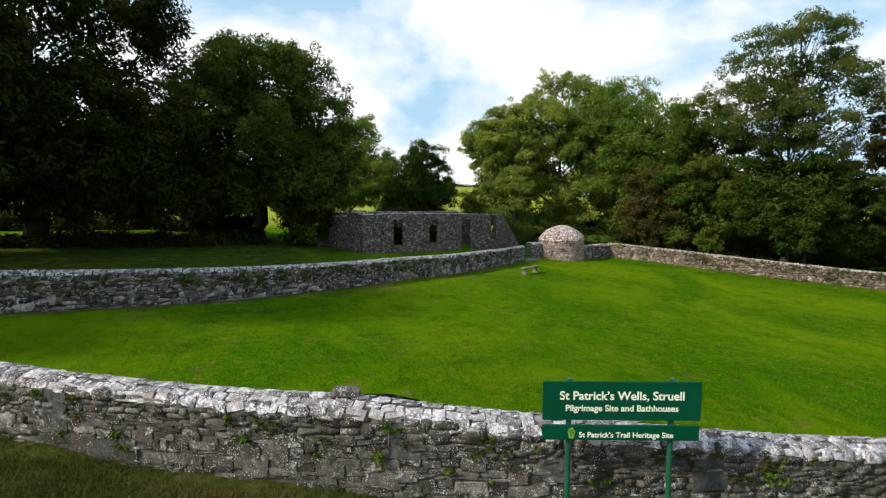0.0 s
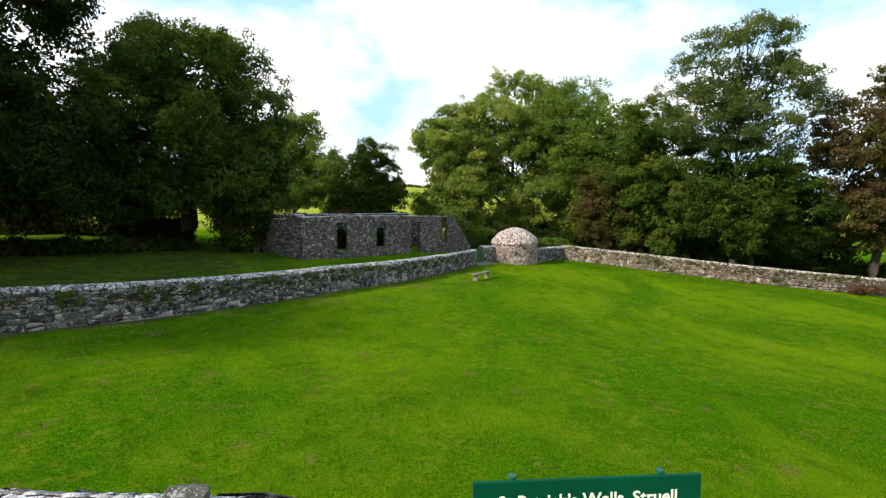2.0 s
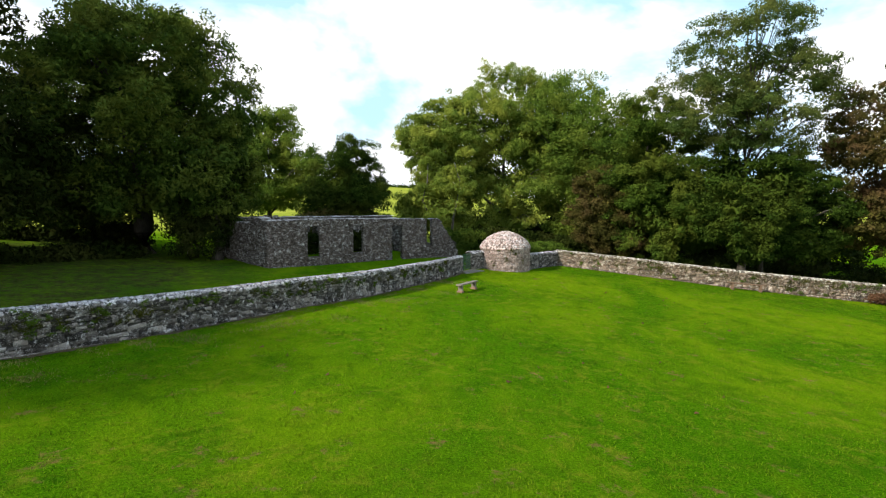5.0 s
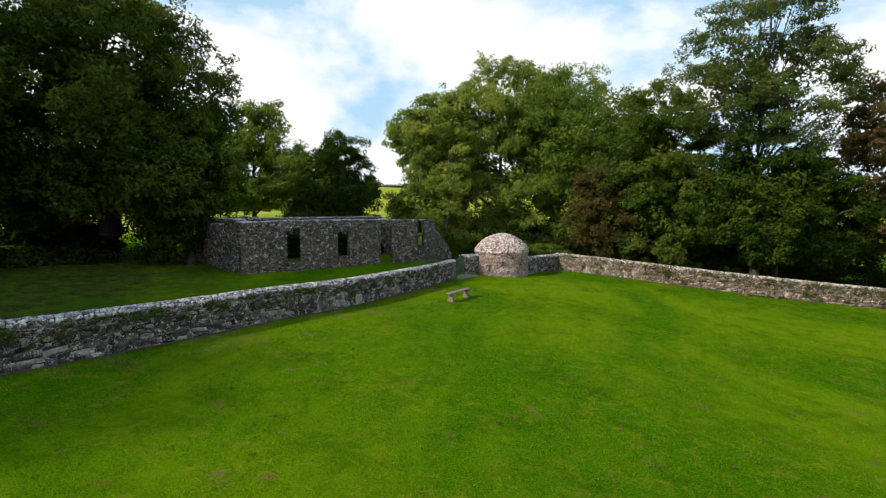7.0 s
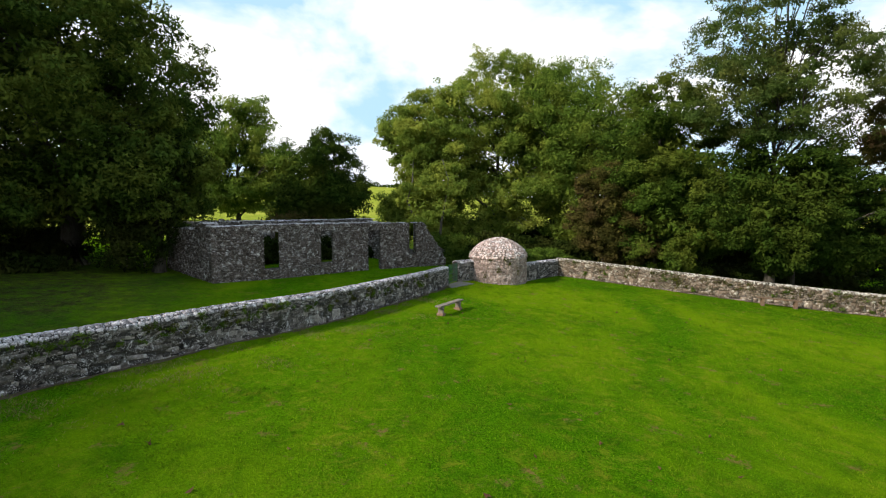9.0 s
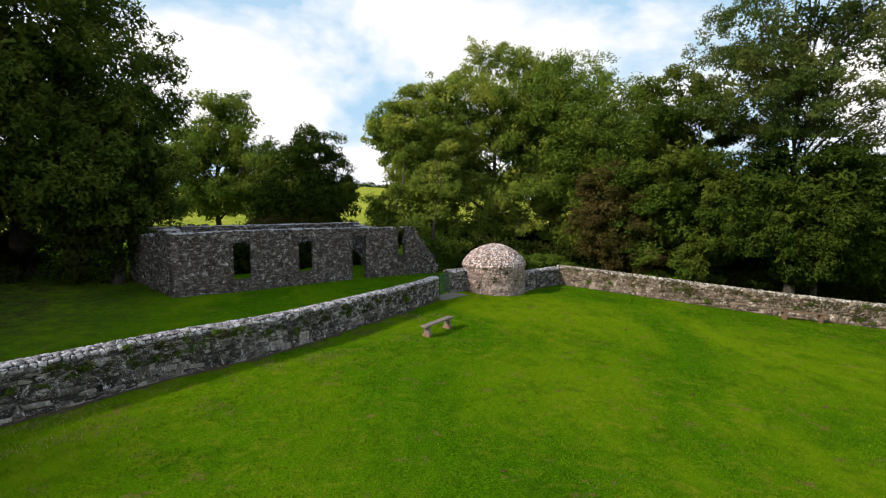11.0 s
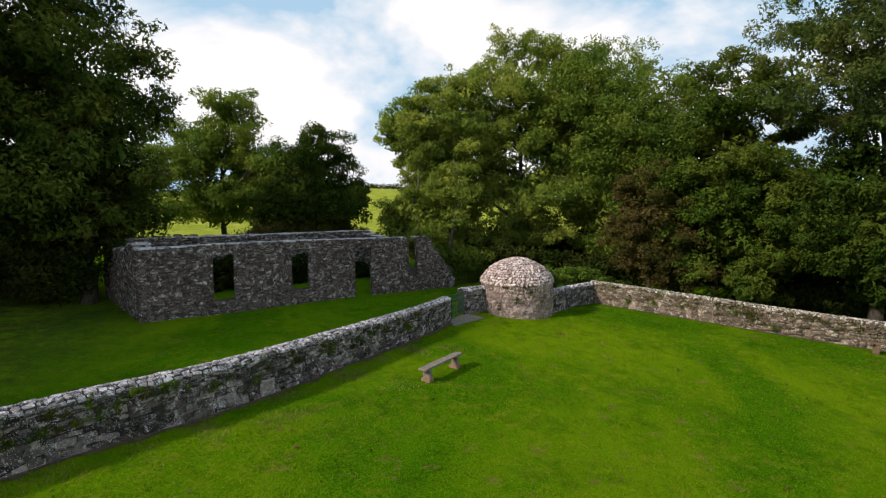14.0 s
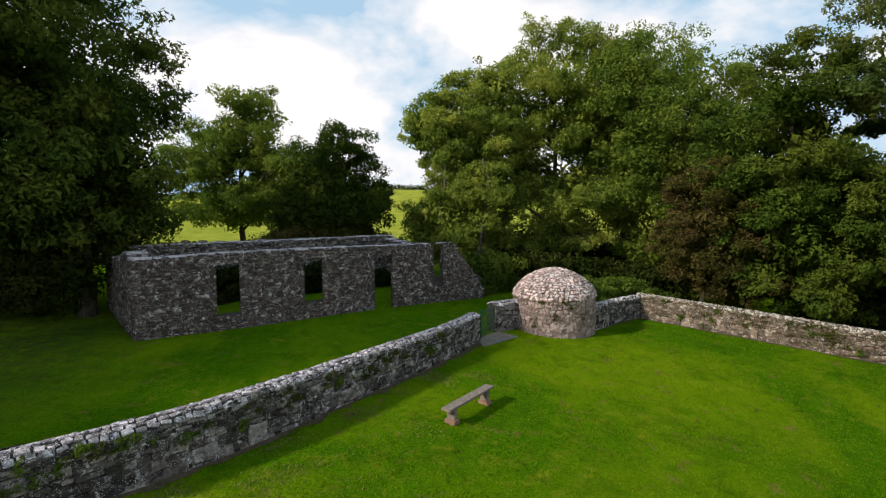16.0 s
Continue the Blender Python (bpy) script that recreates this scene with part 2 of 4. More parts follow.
def leaf_mat(name, dark, light, tint=None, through=0.35):
    """Foliage: a tone for each leaf, drifts of tone from bough to bough, some light passing through."""
    m = Mat(name, 0.8, 0.02)
    low = tuple(d * 0.6 + l * 0.4 for d, l in zip(dark, light)) if tint != "turf" else dark
    c = m.ramp(m.geo.outputs["Random Per Island"], [(0.0, low), (1.0, light)])
    if tint != "turf":
        c = m.mix(0.8, c, m.ramp(m.noise(0.9, 4.0, 0.6), [(0.35, (0.55, 0.60, 0.55)), (0.65, (1.25, 1.2, 1.1))]), "MULTIPLY")
    if tint == "turf":
        c = turf(m, c)
    elif tint:
        c = m.mix(m.step(m.noise(0.45, 3.0), 0.45, 0.65), c, tint)
    m.colour(c)
    tr = m.t.nodes.new("ShaderNodeBsdfTranslucent")
    m.link(c, tr.inputs[0])
    ms = m.t.nodes.new("ShaderNodeMixShader")
    ms.inputs[0].default_value = through
    m.link(m.b.outputs[0], ms.inputs[1])
    m.link(tr.outputs[0], ms.inputs[2])
    m.link(ms.outputs[0], m.t.nodes["Material Output"].inputs[0])
    return m.m


# near-black foliage: deep shade under and within the trees is put into the colour
L_SHADE = leaf_mat("shade_toned_leaves", (0.003, 0.007, 0.001), (0.024, 0.038, 0.006), (0.034, 0.040, 0.008), 0.08)
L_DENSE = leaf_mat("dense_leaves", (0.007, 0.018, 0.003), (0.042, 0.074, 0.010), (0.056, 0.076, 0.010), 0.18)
L_ASH = leaf_mat("ash_leaves", (0.065, 0.115, 0.016), (0.240, 0.315, 0.054), (0.285, 0.315, 0.050), 0.46)
L_MID = leaf_mat("green_leaves", (0.018, 0.040, 0.005), (0.076, 0.126, 0.017), (0.100, 0.126, 0.017), 0.30)
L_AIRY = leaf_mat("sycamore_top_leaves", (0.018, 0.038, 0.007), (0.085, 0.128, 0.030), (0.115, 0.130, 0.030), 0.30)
L_BROWN = leaf_mat("withered_leaves", (0.05, 0.025, 0.014), (0.16, 0.085, 0.05), None, 0.2)
L_OLIVE = leaf_mat("hawthorn_leaves", (0.030, 0.032, 0.009), (0.090, 0.082, 0.020), (0.095, 0.060, 0.026), 0.25)
L_IVY = leaf_mat("ivy_leaves", (0.025, 0.050, 0.008), (0.10, 0.155, 0.020), None, 0.2)
L_MOSS = leaf_mat("moss_and_fern", (0.022, 0.028, 0.006), (0.085, 0.088, 0.018), None, 0.15)
L_FRESH = leaf_mat("fresh_green_leaves", (0.040, 0.084, 0.012), (0.165, 0.245, 0.036), (0.195, 0.240, 0.034), 0.42)
L_BROAD = leaf_mat("broad_sycamore_leaves", (0.010, 0.024, 0.004), (0.076, 0.122, 0.018), (0.112, 0.136, 0.020), 0.20)
L_GRASS = leaf_mat("grass_blades", (0.018, 0.046, 0.002), (0.135, 0.238, 0.006), "turf", 0.3)
L_STRAW = leaf_mat("straw_grass", (0.10, 0.10, 0.03), (0.27, 0.24, 0.075), None, 0.2)
L_ROUGH = leaf_mat("rough_grass", (0.02, 0.035, 0.004), (0.09, 0.10, 0.02), (0.12, 0.10, 0.03), 0.2)


def bark_mat(name, lo, hi):
    m = Mat(name, 0.95, 0.1)
    c = m.ramp(m.noise(6.0, 6.0, 0.7, 0.3, (2, 2, 0.5)), [(0.3, lo), (0.7, hi)])
    return m.colour(c).bump(m.noise(14.0, 5.0, 0.7, 0.0, (2, 2, 0.4)), 0.8, 0.04).m


M_BARK = bark_mat("bark", (0.022, 0.019, 0.014), (0.085, 0.075, 0.060))
M_PALE_BARK = bark_mat("pale_bark", (0.05, 0.047, 0.038), (0.15, 0.14, 0.115))


def wood_mat(name, tint=(1.0, 1.0, 1.0)):
    m = Mat(name, 0.8, 0.2)
    c = m.ramp(m.noise(16.0, 6.0, 0.7, 0.4), [(p, tuple(a * b for a, b in zip(c, tint))) for p, c in ((0.25, (0.075, 0.060, 0.046)), (0.55, (0.21, 0.172, 0.138)), (0.8, (0.34, 0.29, 0.24)))])
    return m.colour(c).bump(m.noise(40.0, 4.0), 0.4, 0.01).m


def paint_mat(name, c, rough=0.45, spread=0.2, spec=0.4):
    m = Mat(name, rough, spec)
    lo, hi = tuple(v * (1 - spread) for v in c), tuple(v * (1 + spread) for v in c)
    return m.colour(m.ramp(m.noise(3.0, 6.0, 0.7), [(0.3, lo), (0.7, hi)])).bump(m.noise(60.0, 2.0), 0.08, 0.005).m


M_WOOD = wood_mat("weathered_wood")
M_WOOD_BROWN = wood_mat("brown_weathered_wood", (0.80, 0.62, 0.50))
M_SIGN = paint_mat("green_sign_paint", (0.001, 0.058, 0.026), 0.5, 0.12, 0.08)
M_POST = paint_mat("green_post_paint", (0.010, 0.075, 0.040), 0.4)
M_WORDS = paint_mat("cream_lettering", (0.78, 0.80, 0.62), 0.5, 0.04)
M_EMBLEM = paint_mat("lime_emblem", (0.27, 0.62, 0.07), 0.5, 0.05)
M_GATE = paint_mat("gate_paint", (0.010, 0.062, 0.030), 0.5)
M_EARTH = mortar_mat("bare_earth", (0.045, 0.034, 0.020), (0.13, 0.095, 0.060))
M_PAVE = mortar_mat("gate_paving", (0.14, 0.115, 0.095), (0.27, 0.23, 0.20))
M_FOOT = mortar_mat("bench_footing", (0.16, 0.09, 0.06), (0.32, 0.20, 0.14))


# ---- mesh helpers ----
def mesh_of(name, verts, faces, mat, smooth=False):
    me = bpy.data.meshes.new(name)
    me.from_pydata([tuple(v) for v in verts], [], [tuple(f) for f in faces])
    me.materials.append(mat)
    if smooth:
        me.polygons.foreach_set("use_smooth", [True] * len(me.polygons))
    me.update()
    return me


def quick_mesh(name, verts, faces, mat):
    """A mesh from numpy arrays: verts (n, 3), faces (m, k)."""
    me = bpy.data.meshes.new(name)
    n, (m, k) = len(verts), faces.shape
    me.vertices.add(n)
    me.vertices.foreach_set("co", np.ascontiguousarray(verts, dtype=np.float32).ravel())
    me.loops.add(m * k)
    me.loops.foreach_set("vertex_index", np.ascontiguousarray(faces, dtype=np.int32).ravel())
    me.polygons.add(m)
    me.polygons.foreach_set("loop_start", np.arange(0, m * k, k, dtype=np.int32))
    me.materials.append(mat)
    me.update(calc_edges=True)
    return me


def part(name, bm, material, parent, label=""):
    me = bpy.data.meshes.new(name)
    bm.normal_update()
    bm.to_mesh(me)
    bm.free()
    me.materials.append(material)
    ob = new(name, me)
    ob.parent = parent
    return tagged(ob, label)


def block(sx, sy, sz, at=(0, 0, 0), bevel=0.01, turn=None, jitter=0.0, seed=0):
    """A bevelled box, its centre at `at`."""
    bm = bmesh.new()
    bmesh.ops.create_cube(bm, size=1.0)
    bmesh.ops.scale(bm, vec=(sx, sy, sz), verts=bm.verts)
    if bevel:
        bmesh.ops.bevel(bm, geom=bm.edges[:], offset=bevel, segments=2, affect="EDGES", profile=0.6)
    if jitter:
        r = random.Random(seed)
        for v in bm.verts:
            v.co += Vector((r.uniform(-1, 1), r.uniform(-1, 1), r.uniform(-1, 1))) * jitter
    m = Matrix.Translation(at)
    if turn:
        m = m @ turn
    bmesh.ops.transform(bm, matrix=m, verts=bm.verts)
    return bm


def rod(a, b, r0, r1=None, sides=10):
    """A tapered round bar from a to b."""
    a, b = Vector(a), Vector(b)
    bm = bmesh.new()
    bmesh.ops.create_cone(bm, cap_ends=True, segments=sides, radius1=r0, radius2=r0 if r1 is None else r1, depth=(b - a).length)
    q = (b - a).to_track_quat("Z", "Y").to_matrix().to_4x4()
    bmesh.ops.transform(bm, matrix=Matrix.Translation((a + b) / 2) @ q, verts=bm.verts)
    return bm


def thing(name, at, label, category, group="", kind=""):
    ob = new(name)
    ob.matrix_basis = at
    return tagged(ob, label, category, group, kind)


# ---- the lie of the land ----
SPOTS = np.array([
    (-7.57, 13.36, .80), (-1.6, 9.58, .91), (2.78, 9.07, .56), (3.3, 14.25, .26), (6.75, 16.2, -.12), (9.9, 15.5, -.48), (-3.0, 22.0, .42),
    (-3.56, 18.9, .48), (1.35, 17.5, .38), (4.4, 17.5, .24), (6.1, 20.6, -.15), (4.2, 22.6, .14), (8.0, 24.0, -.10), (12.1, 22.7, -.52),
    (10.2, 21.3, -.49), (8.9, 26.8, -.30), (10.9, 28.0, -.36), (2.9, 26.3, .43), (-1.45, 22.7, .38), (7.5, 35.0, .04), (10.0, 34.7, .1),
    (15.5, 35.7, .05), (19.0, 34.0, -.4), (21.5, 33.5, -.9), (-4.2, 27.3, 1.05), (-6.77, 32.9, .99), (-5.8, 32.4, .85), (2.1, 37.2, .8),
    (-2.4, 6.0, .7), (4.55, 27.95, .05), (-11.4, 12.5, 1.25), (-14.5, 10.6, 1.48)])
FRONT_X, FRONT_Y = (-13.0, -9.0, -4.6, -1.0, 2.0, 4.5, 8.0, 13.0), (8.9, 7.55, 6.15, 5.62, 5.55, 5.75, 6.2, 7.0)
REST = SPOTS[:, 2] - (0.28 - 0.069 * SPOTS[:, 0] + 0.010 * SPOTS[:, 1])


def smooth(a, lo, hi):
    t = np.clip((a - lo) / (hi - lo), 0, 1)
    return t * t * (3 - 2 * t)


def lie(x, y):
    """Height of the ground at x, y (arrays or numbers)."""
    x, y = np.asarray(x, dtype=float), np.asarray(y, dtype=float)
    w = np.exp(-((SPOTS[:, 0] - x[..., None]) ** 2 + (SPOTS[:, 1] - y[..., None]) ** 2) / (2 * 4.5 ** 2))
    z = 0.28 - 0.069 * np.clip(x, -22, 32) + 0.010 * np.clip(y, -10, 60) + (w @ REST) / (w.sum(-1) + 0.08)
    z = z + 0.20 * np.exp(-((x - 0.5) / 7.0) ** 2 - ((y - 9.0) / 2.6) ** 2)
    z = z - 0.22 * smooth(np.interp(x, FRONT_X, FRONT_Y) + 0.1 - y, -0.3, 0.3)      # the verge lies lower than the lawn
    hill = 8.6 * smooth(y + 0.10 * x, 48, 135) * (0.45 + 0.55 * np.exp(-((x - 8) / 60.0) ** 2))
    return z + hill + 2.0 * smooth(np.abs(x), 60, 300)


def gz(x, y):
    return float(lie(x, y))


def axis(lo, a, b, hi, step, far):
    """Coordinates, close together between a and b, ever wider outside."""
    left = a - np.geomspace(step, a - lo, far)[::-1]
    right = b + np.geomspace(step, hi - b, far)
    return np.concatenate([left, np.arange(a, b + 1e-6, step), right])


def build_ground():
    xs, ys = axis(-2500, -26, 40, 2500, 0.5, 26), axis(-1500, -8, 62, 3500, 0.5, 34)
    gx, gy = np.meshgrid(xs, ys)
    z = lie(gx, gy)
    rng = np.random.default_rng(3)
    z = z + rng.normal(0, 0.006, z.shape)
    v = np.stack([gx.ravel(), gy.ravel(), z.ravel()], 1)
    nx, ny = len(xs), len(ys)
    i = (np.arange(ny - 1)[:, None] * nx + np.arange(nx - 1)[None, :]).ravel()
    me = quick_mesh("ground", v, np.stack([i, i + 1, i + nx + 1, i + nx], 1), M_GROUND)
    me.polygons.foreach_set("use_smooth", [True] * len(me.polygons))
    tagged(new("ground", me), "mown green lawn and yellow-green hill pasture", "ground", kind="structure")


build_ground()


# ---- rubble masonry ----
def stone_shapes(count, seed):
    """Rough stones in a unit box: x along, y up, z outwards."""
    r = random.Random(seed)
    out = []
    for _ in range(count):
        ring = []
        corner = r.uniform(0.84, 1.04)
        for k in range(8):
            a = k * math.pi / 4
            c, s = math.cos(a), math.sin(a)
            f = (1.0 / max(abs(c), abs(s))) * (corner if k % 2 else 1.0)
            ring.append((0.5 * c * f * r.uniform(0.86, 1.04), 0.5 * s * f * r.uniform(0.82, 1.04)))
        tilt = (r.uniform(-0.3, 0.3), r.uniform(-0.3, 0.3))
        v = [(x, y, -0.5) for x, y in ring]
        v += [(x * 0.93, y * 0.88, r.uniform(0.7, 1.1) + tilt[0] * x + tilt[1] * y) for x, y in ring]
        v.append((0, 0, r.uniform(0.9, 1.15)))
        f = []
        for k in range(8):
            n = (k + 1) % 8
            f += [(k, n, 8 + n), (k, 8 + n, 8 + k), (8 + k, 8 + n, 16)]
        out.append((np.array(v), np.array(f)))
    return out


SHAPES = stone_shapes(24, 5)


class Masonry:
    """Stones gathered for one thing: the chosen ones become parts, the rest one joined part."""

    def __init__(self, parent, material, name="stone"):
        self.parent, self.material, self.name = parent, material, name
        self.singles, self.v, self.f, self.n = [], [], [], 0
        self.meshes = None

    def add(self, at, along, up, out, w, h, d, single=False, roll=0.0, rng=random):
        k = rng.randrange(len(SHAPES))
        c, s = math.cos(roll), math.sin(roll)
        a, u = along * c + up * s, up * c - along * s
        if single and len(self.singles) < 296:
            if self.meshes is None:
                self.meshes = [mesh_of(self.name, v, f, self.material) for v, f in SHAPES]
            m = Matrix(((a[0] * w, u[0] * h, out[0] * d, at[0]), (a[1] * w, u[1] * h, out[1] * d, at[1]), (a[2] * w, u[2] * h, out[2] * d, at[2]), (0, 0, 0, 1)))
            ob = new(self.name, self.meshes[k])
            ob.parent = self.parent
            ob.matrix_basis = m
            self.singles.append(ob)
            return
        v, f = SHAPES[k]
        m = np.array([a * w, u * h, out * d])
        self.v.append(v @ m + at)
        self.f.append(f + self.n)
        self.n += len(v)

    def finish(self, label=""):
        if self.v:
            ob = new("rubble", quick_mesh("rubble", np.concatenate(self.v), np.concatenate(self.f), self.material))
            ob.parent = self.parent
            tagged(ob, label, kind="stuff")


def spline(pts, step=0.25):
    """A smooth plan line through pts, at even steps."""
    p = [Vector(q) for q in pts]
    p = [2 * p[0] - p[1]] + p + [2 * p[-1] - p[-2]]
    fine = []
    for i in range(1, len(p) - 2):
        for j in range(20):
            t = j / 20
            fine.append(0.5 * ((2 * p[i]) + (p[i + 1] - p[i - 1]) * t + (2 * p[i - 1] - 5 * p[i] + 4 * p[i + 1] - p[i + 2]) * t * t
                               + (3 * p[i] - p[i - 1] - 3 * p[i + 1] + p[i + 2]) * t ** 3))
    fine.append(p[-2])
    q = np.array([(a.x, a.y) for a in fine])
    s = np.concatenate([[0], np.cumsum(np.hypot(*np.diff(q, axis=0).T))])
    n = max(2, int(s[-1] / step))
    t = np.linspace(0, s[-1], n + 1)
    return t, np.stack([np.interp(t, s, q[:, 0]), np.interp(t, s, q[:, 1])], 1)


Z3 = np.array([0.0, 0.0, 1.0])


class Run:
    """A free-standing wall along a plan line, seen on its right side; height above the ground at both ends."""

    def __init__(self, pts, h0, h1, thick, crown, tops=None):
        self.t, self.q = spline(pts)
        self.len, self.h0, self.h1, self.thick, self.crown = self.t[-1], h0, h1, thick, crown
        self.z = lie(self.q[:, 0], self.q[:, 1])
        if tops:
            self.z = np.interp(self.q[:, 0], [p[0] for p in pts], tops) - h0

    def frame_at(self, u):
        x, y = np.interp(u, self.t, self.q[:, 0]), np.interp(u, self.t, self.q[:, 1])
        e = 0.3
        d = np.array([np.interp(u + e, self.t, self.q[:, 0]) - np.interp(u - e, self.t, self.q[:, 0]), np.interp(u + e, self.t, self.q[:, 1]) - np.interp(u - e, self.t, self.q[:, 1]), 0])
        d /= np.linalg.norm(d)
        h = self.h0 + (self.h1 - self.h0) * u / self.len
        return np.array([x, y, np.interp(u, self.t, self.z)]), d, np.array([d[1], -d[0], 0.0]), h

    def arc(self, u, a):
        """On the crown, at angle a: 0 the seen side, pi the far side."""
        p, d, n, h = self.frame_at(u)
        half = self.thick / 2
        at = p - n * half + Z3 * (h - self.crown) + n * half * math.cos(a) + Z3 * self.crown * math.sin(a)
        out = n * math.cos(a) / half + Z3 * math.sin(a) / self.crown
        return at, d, out / np.linalg.norm(out)

    def core(self, name, material, parent, inset=0.02):
        verts, faces = [], []
        m = 11
        for u in self.t:
            p, d, n, h = self.frame_at(u)
            half, hh = self.thick / 2 - inset, h - self.crown
            mid = p - n * self.thick / 2
            ring = [mid + n * half - Z3 * 0.4]
            ring += [mid + n * half * math.cos(a) + Z3 * (hh + (self.crown - inset) * math.sin(a)) for a in np.linspace(0, math.pi, m - 2)]
            ring.append(mid - n * half - Z3 * 0.4)
            verts += ring
        for i in range(len(self.t) - 1):
            for k in range(m - 1):
                a = i * m + k
                faces.append((a, a + m, a + m + 1, a + 1))
        faces.append(tuple(range(m)))
        faces.append(tuple((len(self.t) - 1) * m + k for k in reversed(range(m))))
        ob = new(name, mesh_of(name, verts, faces, material))
        ob.parent = parent
        return ob


def lay_wall(run, root, face_mat, cap_mat, mortar, near, seed, course=(0.07, 0.17), length=(0.14, 0.46), cap=(0.14, 0.36), cap_rows=4, back=True, tight=False):
    """Core, face stones and capstones of a wall. near: the stretch of u whose stones are parts."""
    rng = random.Random(seed)
    run.core("mortar_core", mortar, root)
    face, top = Masonry(root, face_mat, "face_stone"), Masonry(root, cap_mat, "capstone")
    # capstones first, so that the nearest ones are parts
    for row in range(cap_rows):
        u = rng.uniform(-0.1, 0.0)
        while u < run.len:
            w = rng.uniform(*cap)
            mid = u + w / 2
            if mid < run.len:
                a = math.pi * (row + 0.55 + rng.uniform(-0.15, 0.15)) / (cap_rows + 0.1)
                at, d, out = run.arc(mid, a)
                up = np.cross(out, d)
                arc_h = math.pi * (run.thick / 2 + run.crown) / 2 / cap_rows
                top.add(at - out * 0.012, d, up, out, w * (rng.uniform(0.95, 1.18) if tight else rng.uniform(0.84, 1.02)), arc_h * (rng.uniform(0.85, 1.35) if tight else rng.uniform(0.65, 1.12)), rng.uniform(0.004, 0.016) if tight else rng.uniform(0.010, 0.032), near[0] < mid < near[1] and row < 3, rng.uniform(-0.3, 0.3), rng)
            u += w
    for side in ((1, -1) if back else (1,)):
        v = -0.08
        while v < max(run.h0, run.h1) - run.crown:
            big = (1.25 if v < 0.32 else 0.85) * (1 if side > 0 else 1.8)        # larger stones low in the wall and on the far side
            ch = rng.uniform(*course) * big
            u = rng.uniform(-0.3, 0.0)
            while u < run.len:
                w = rng.uniform(*length) * big * (1.0 + 2.0 * (ch - course[0]))
                mid = min(max(u + w / 2, w / 2), run.len - w / 2)
                p, d, n, h = run.frame_at(mid)
                hf = h - run.crown
                if v < hf:
                    hh = min(ch, hf - v + 0.05)
                    tall = rng.uniform(1.4, 2.2) if rng.random() < 0.2 else 1.0
                    wave = 0.03 * math.sin(mid * 1.7 + v * 5)
                    at = p + Z3 * (v + hh / 2 + wave + rng.uniform(-0.25, 0.25) * hh) - (n * 0.014 if side > 0 else n * (run.thick - 0.014))
                    face.add(at, d * side, Z3, n * side, w * 1.08, hh * 1.12 * tall, rng.uniform(0.008, 0.036) * (1.25 if tall > 1 else 1), side > 0 and near[0] < mid < near[1], rng.uniform(-0.14, 0.14), rng)
                u += w
            v += ch
    face.finish("mixed grey rubble stones bedded in mortar")
    top.finish("pale lichened capstones along the wall top")


# roadside wall under the sign
front = thing("roadside_wall", pose(0, 0, 0), "low grey rubble stone wall with pale lichened capping", "wall", kind="structure")
front_run = Run(list(zip(FRONT_X, FRONT_Y)), 1.1, 1.1, 0.50, 0.15, (1.74, 1.72, 1.715, 1.655, 1.37, 1.075, 0.76, 0.44))
lay_wall(front_run, front, M_FRONT, M_CAP, M_MORTAR_FRONT, (7.8, 14.8), 11, (0.03, 0.14), (0.08, 0.42), (0.10, 0.30), 5, tight=True)

# wall between the lawn and the ruin
left = thing("lawn_wall", pose(0, 0, 0), "long grey rubble boundary wall with white lichened capstones", "wall", kind="structure")
left_run = Run([(-16.5, 9.2), (-11.45, 12.5), (-9.3, 14.1), (-7.0, 16.3), (-3.75, 20.35), (-1.75, 23.0), (0.05, 25.0), (1.39, 26.92), (2.9, 29.29), (4.79, 32.25), (5.68, 34.0)], 1.13, 1.03, 0.46, 0.14)
lay_wall(left_run, left, M_FACE, M_CAP, M_MORTAR, (19.5, 24.5), 12, (0.035, 0.13), (0.08, 0.34), (0.08, 0.24), 5)

# short stub by the gate, and the wall from the well house to the corner
stub = thing("gate_stub_wall", pose(0, 0, 0), "short rubble wall end beside the metal gate", "wall", kind="structure")
lay_wall(Run([(6.35, 35.15), (7.0, 35.7), (7.5, 36.1)], 1.15, 1.15, 0.45, 0.14), stub, M_FACE, M_CAP, M_MORTAR, (0, 9), 13)
link = thing("corner_link_wall", pose(0, 0, 0), "short shaded rubble wall beside the well house", "wall", kind="structure")
lay_wall(Run([(10.2, 36.0), (11.7, 37.4), (13.2, 38.7)], 1.05, 1.05, 0.45, 0.15), link, M_FACE, M_CAP, M_MORTAR, (0, 9), 14)
right = thing("field_wall", pose(0, 0, 0), "long sunlit warm grey rubble wall under the trees", "wall", kind="structure")
right_run = Run([(13.1, 38.8), (15.9, 36.5), (18.8, 34.4), (21.6, 32.7), (25.0, 31.3), (29.0, 30.0), (34.0, 28.6)], 1.11, 1.11, 0.45, 0.14)
lay_wall(right_run, right, M_WARM, M_CAP_WARM, M_MORTAR_WARM, (0.5, 6.5), 15, (0.045, 0.15), (0.09, 0.36), (0.08, 0.22), 5)


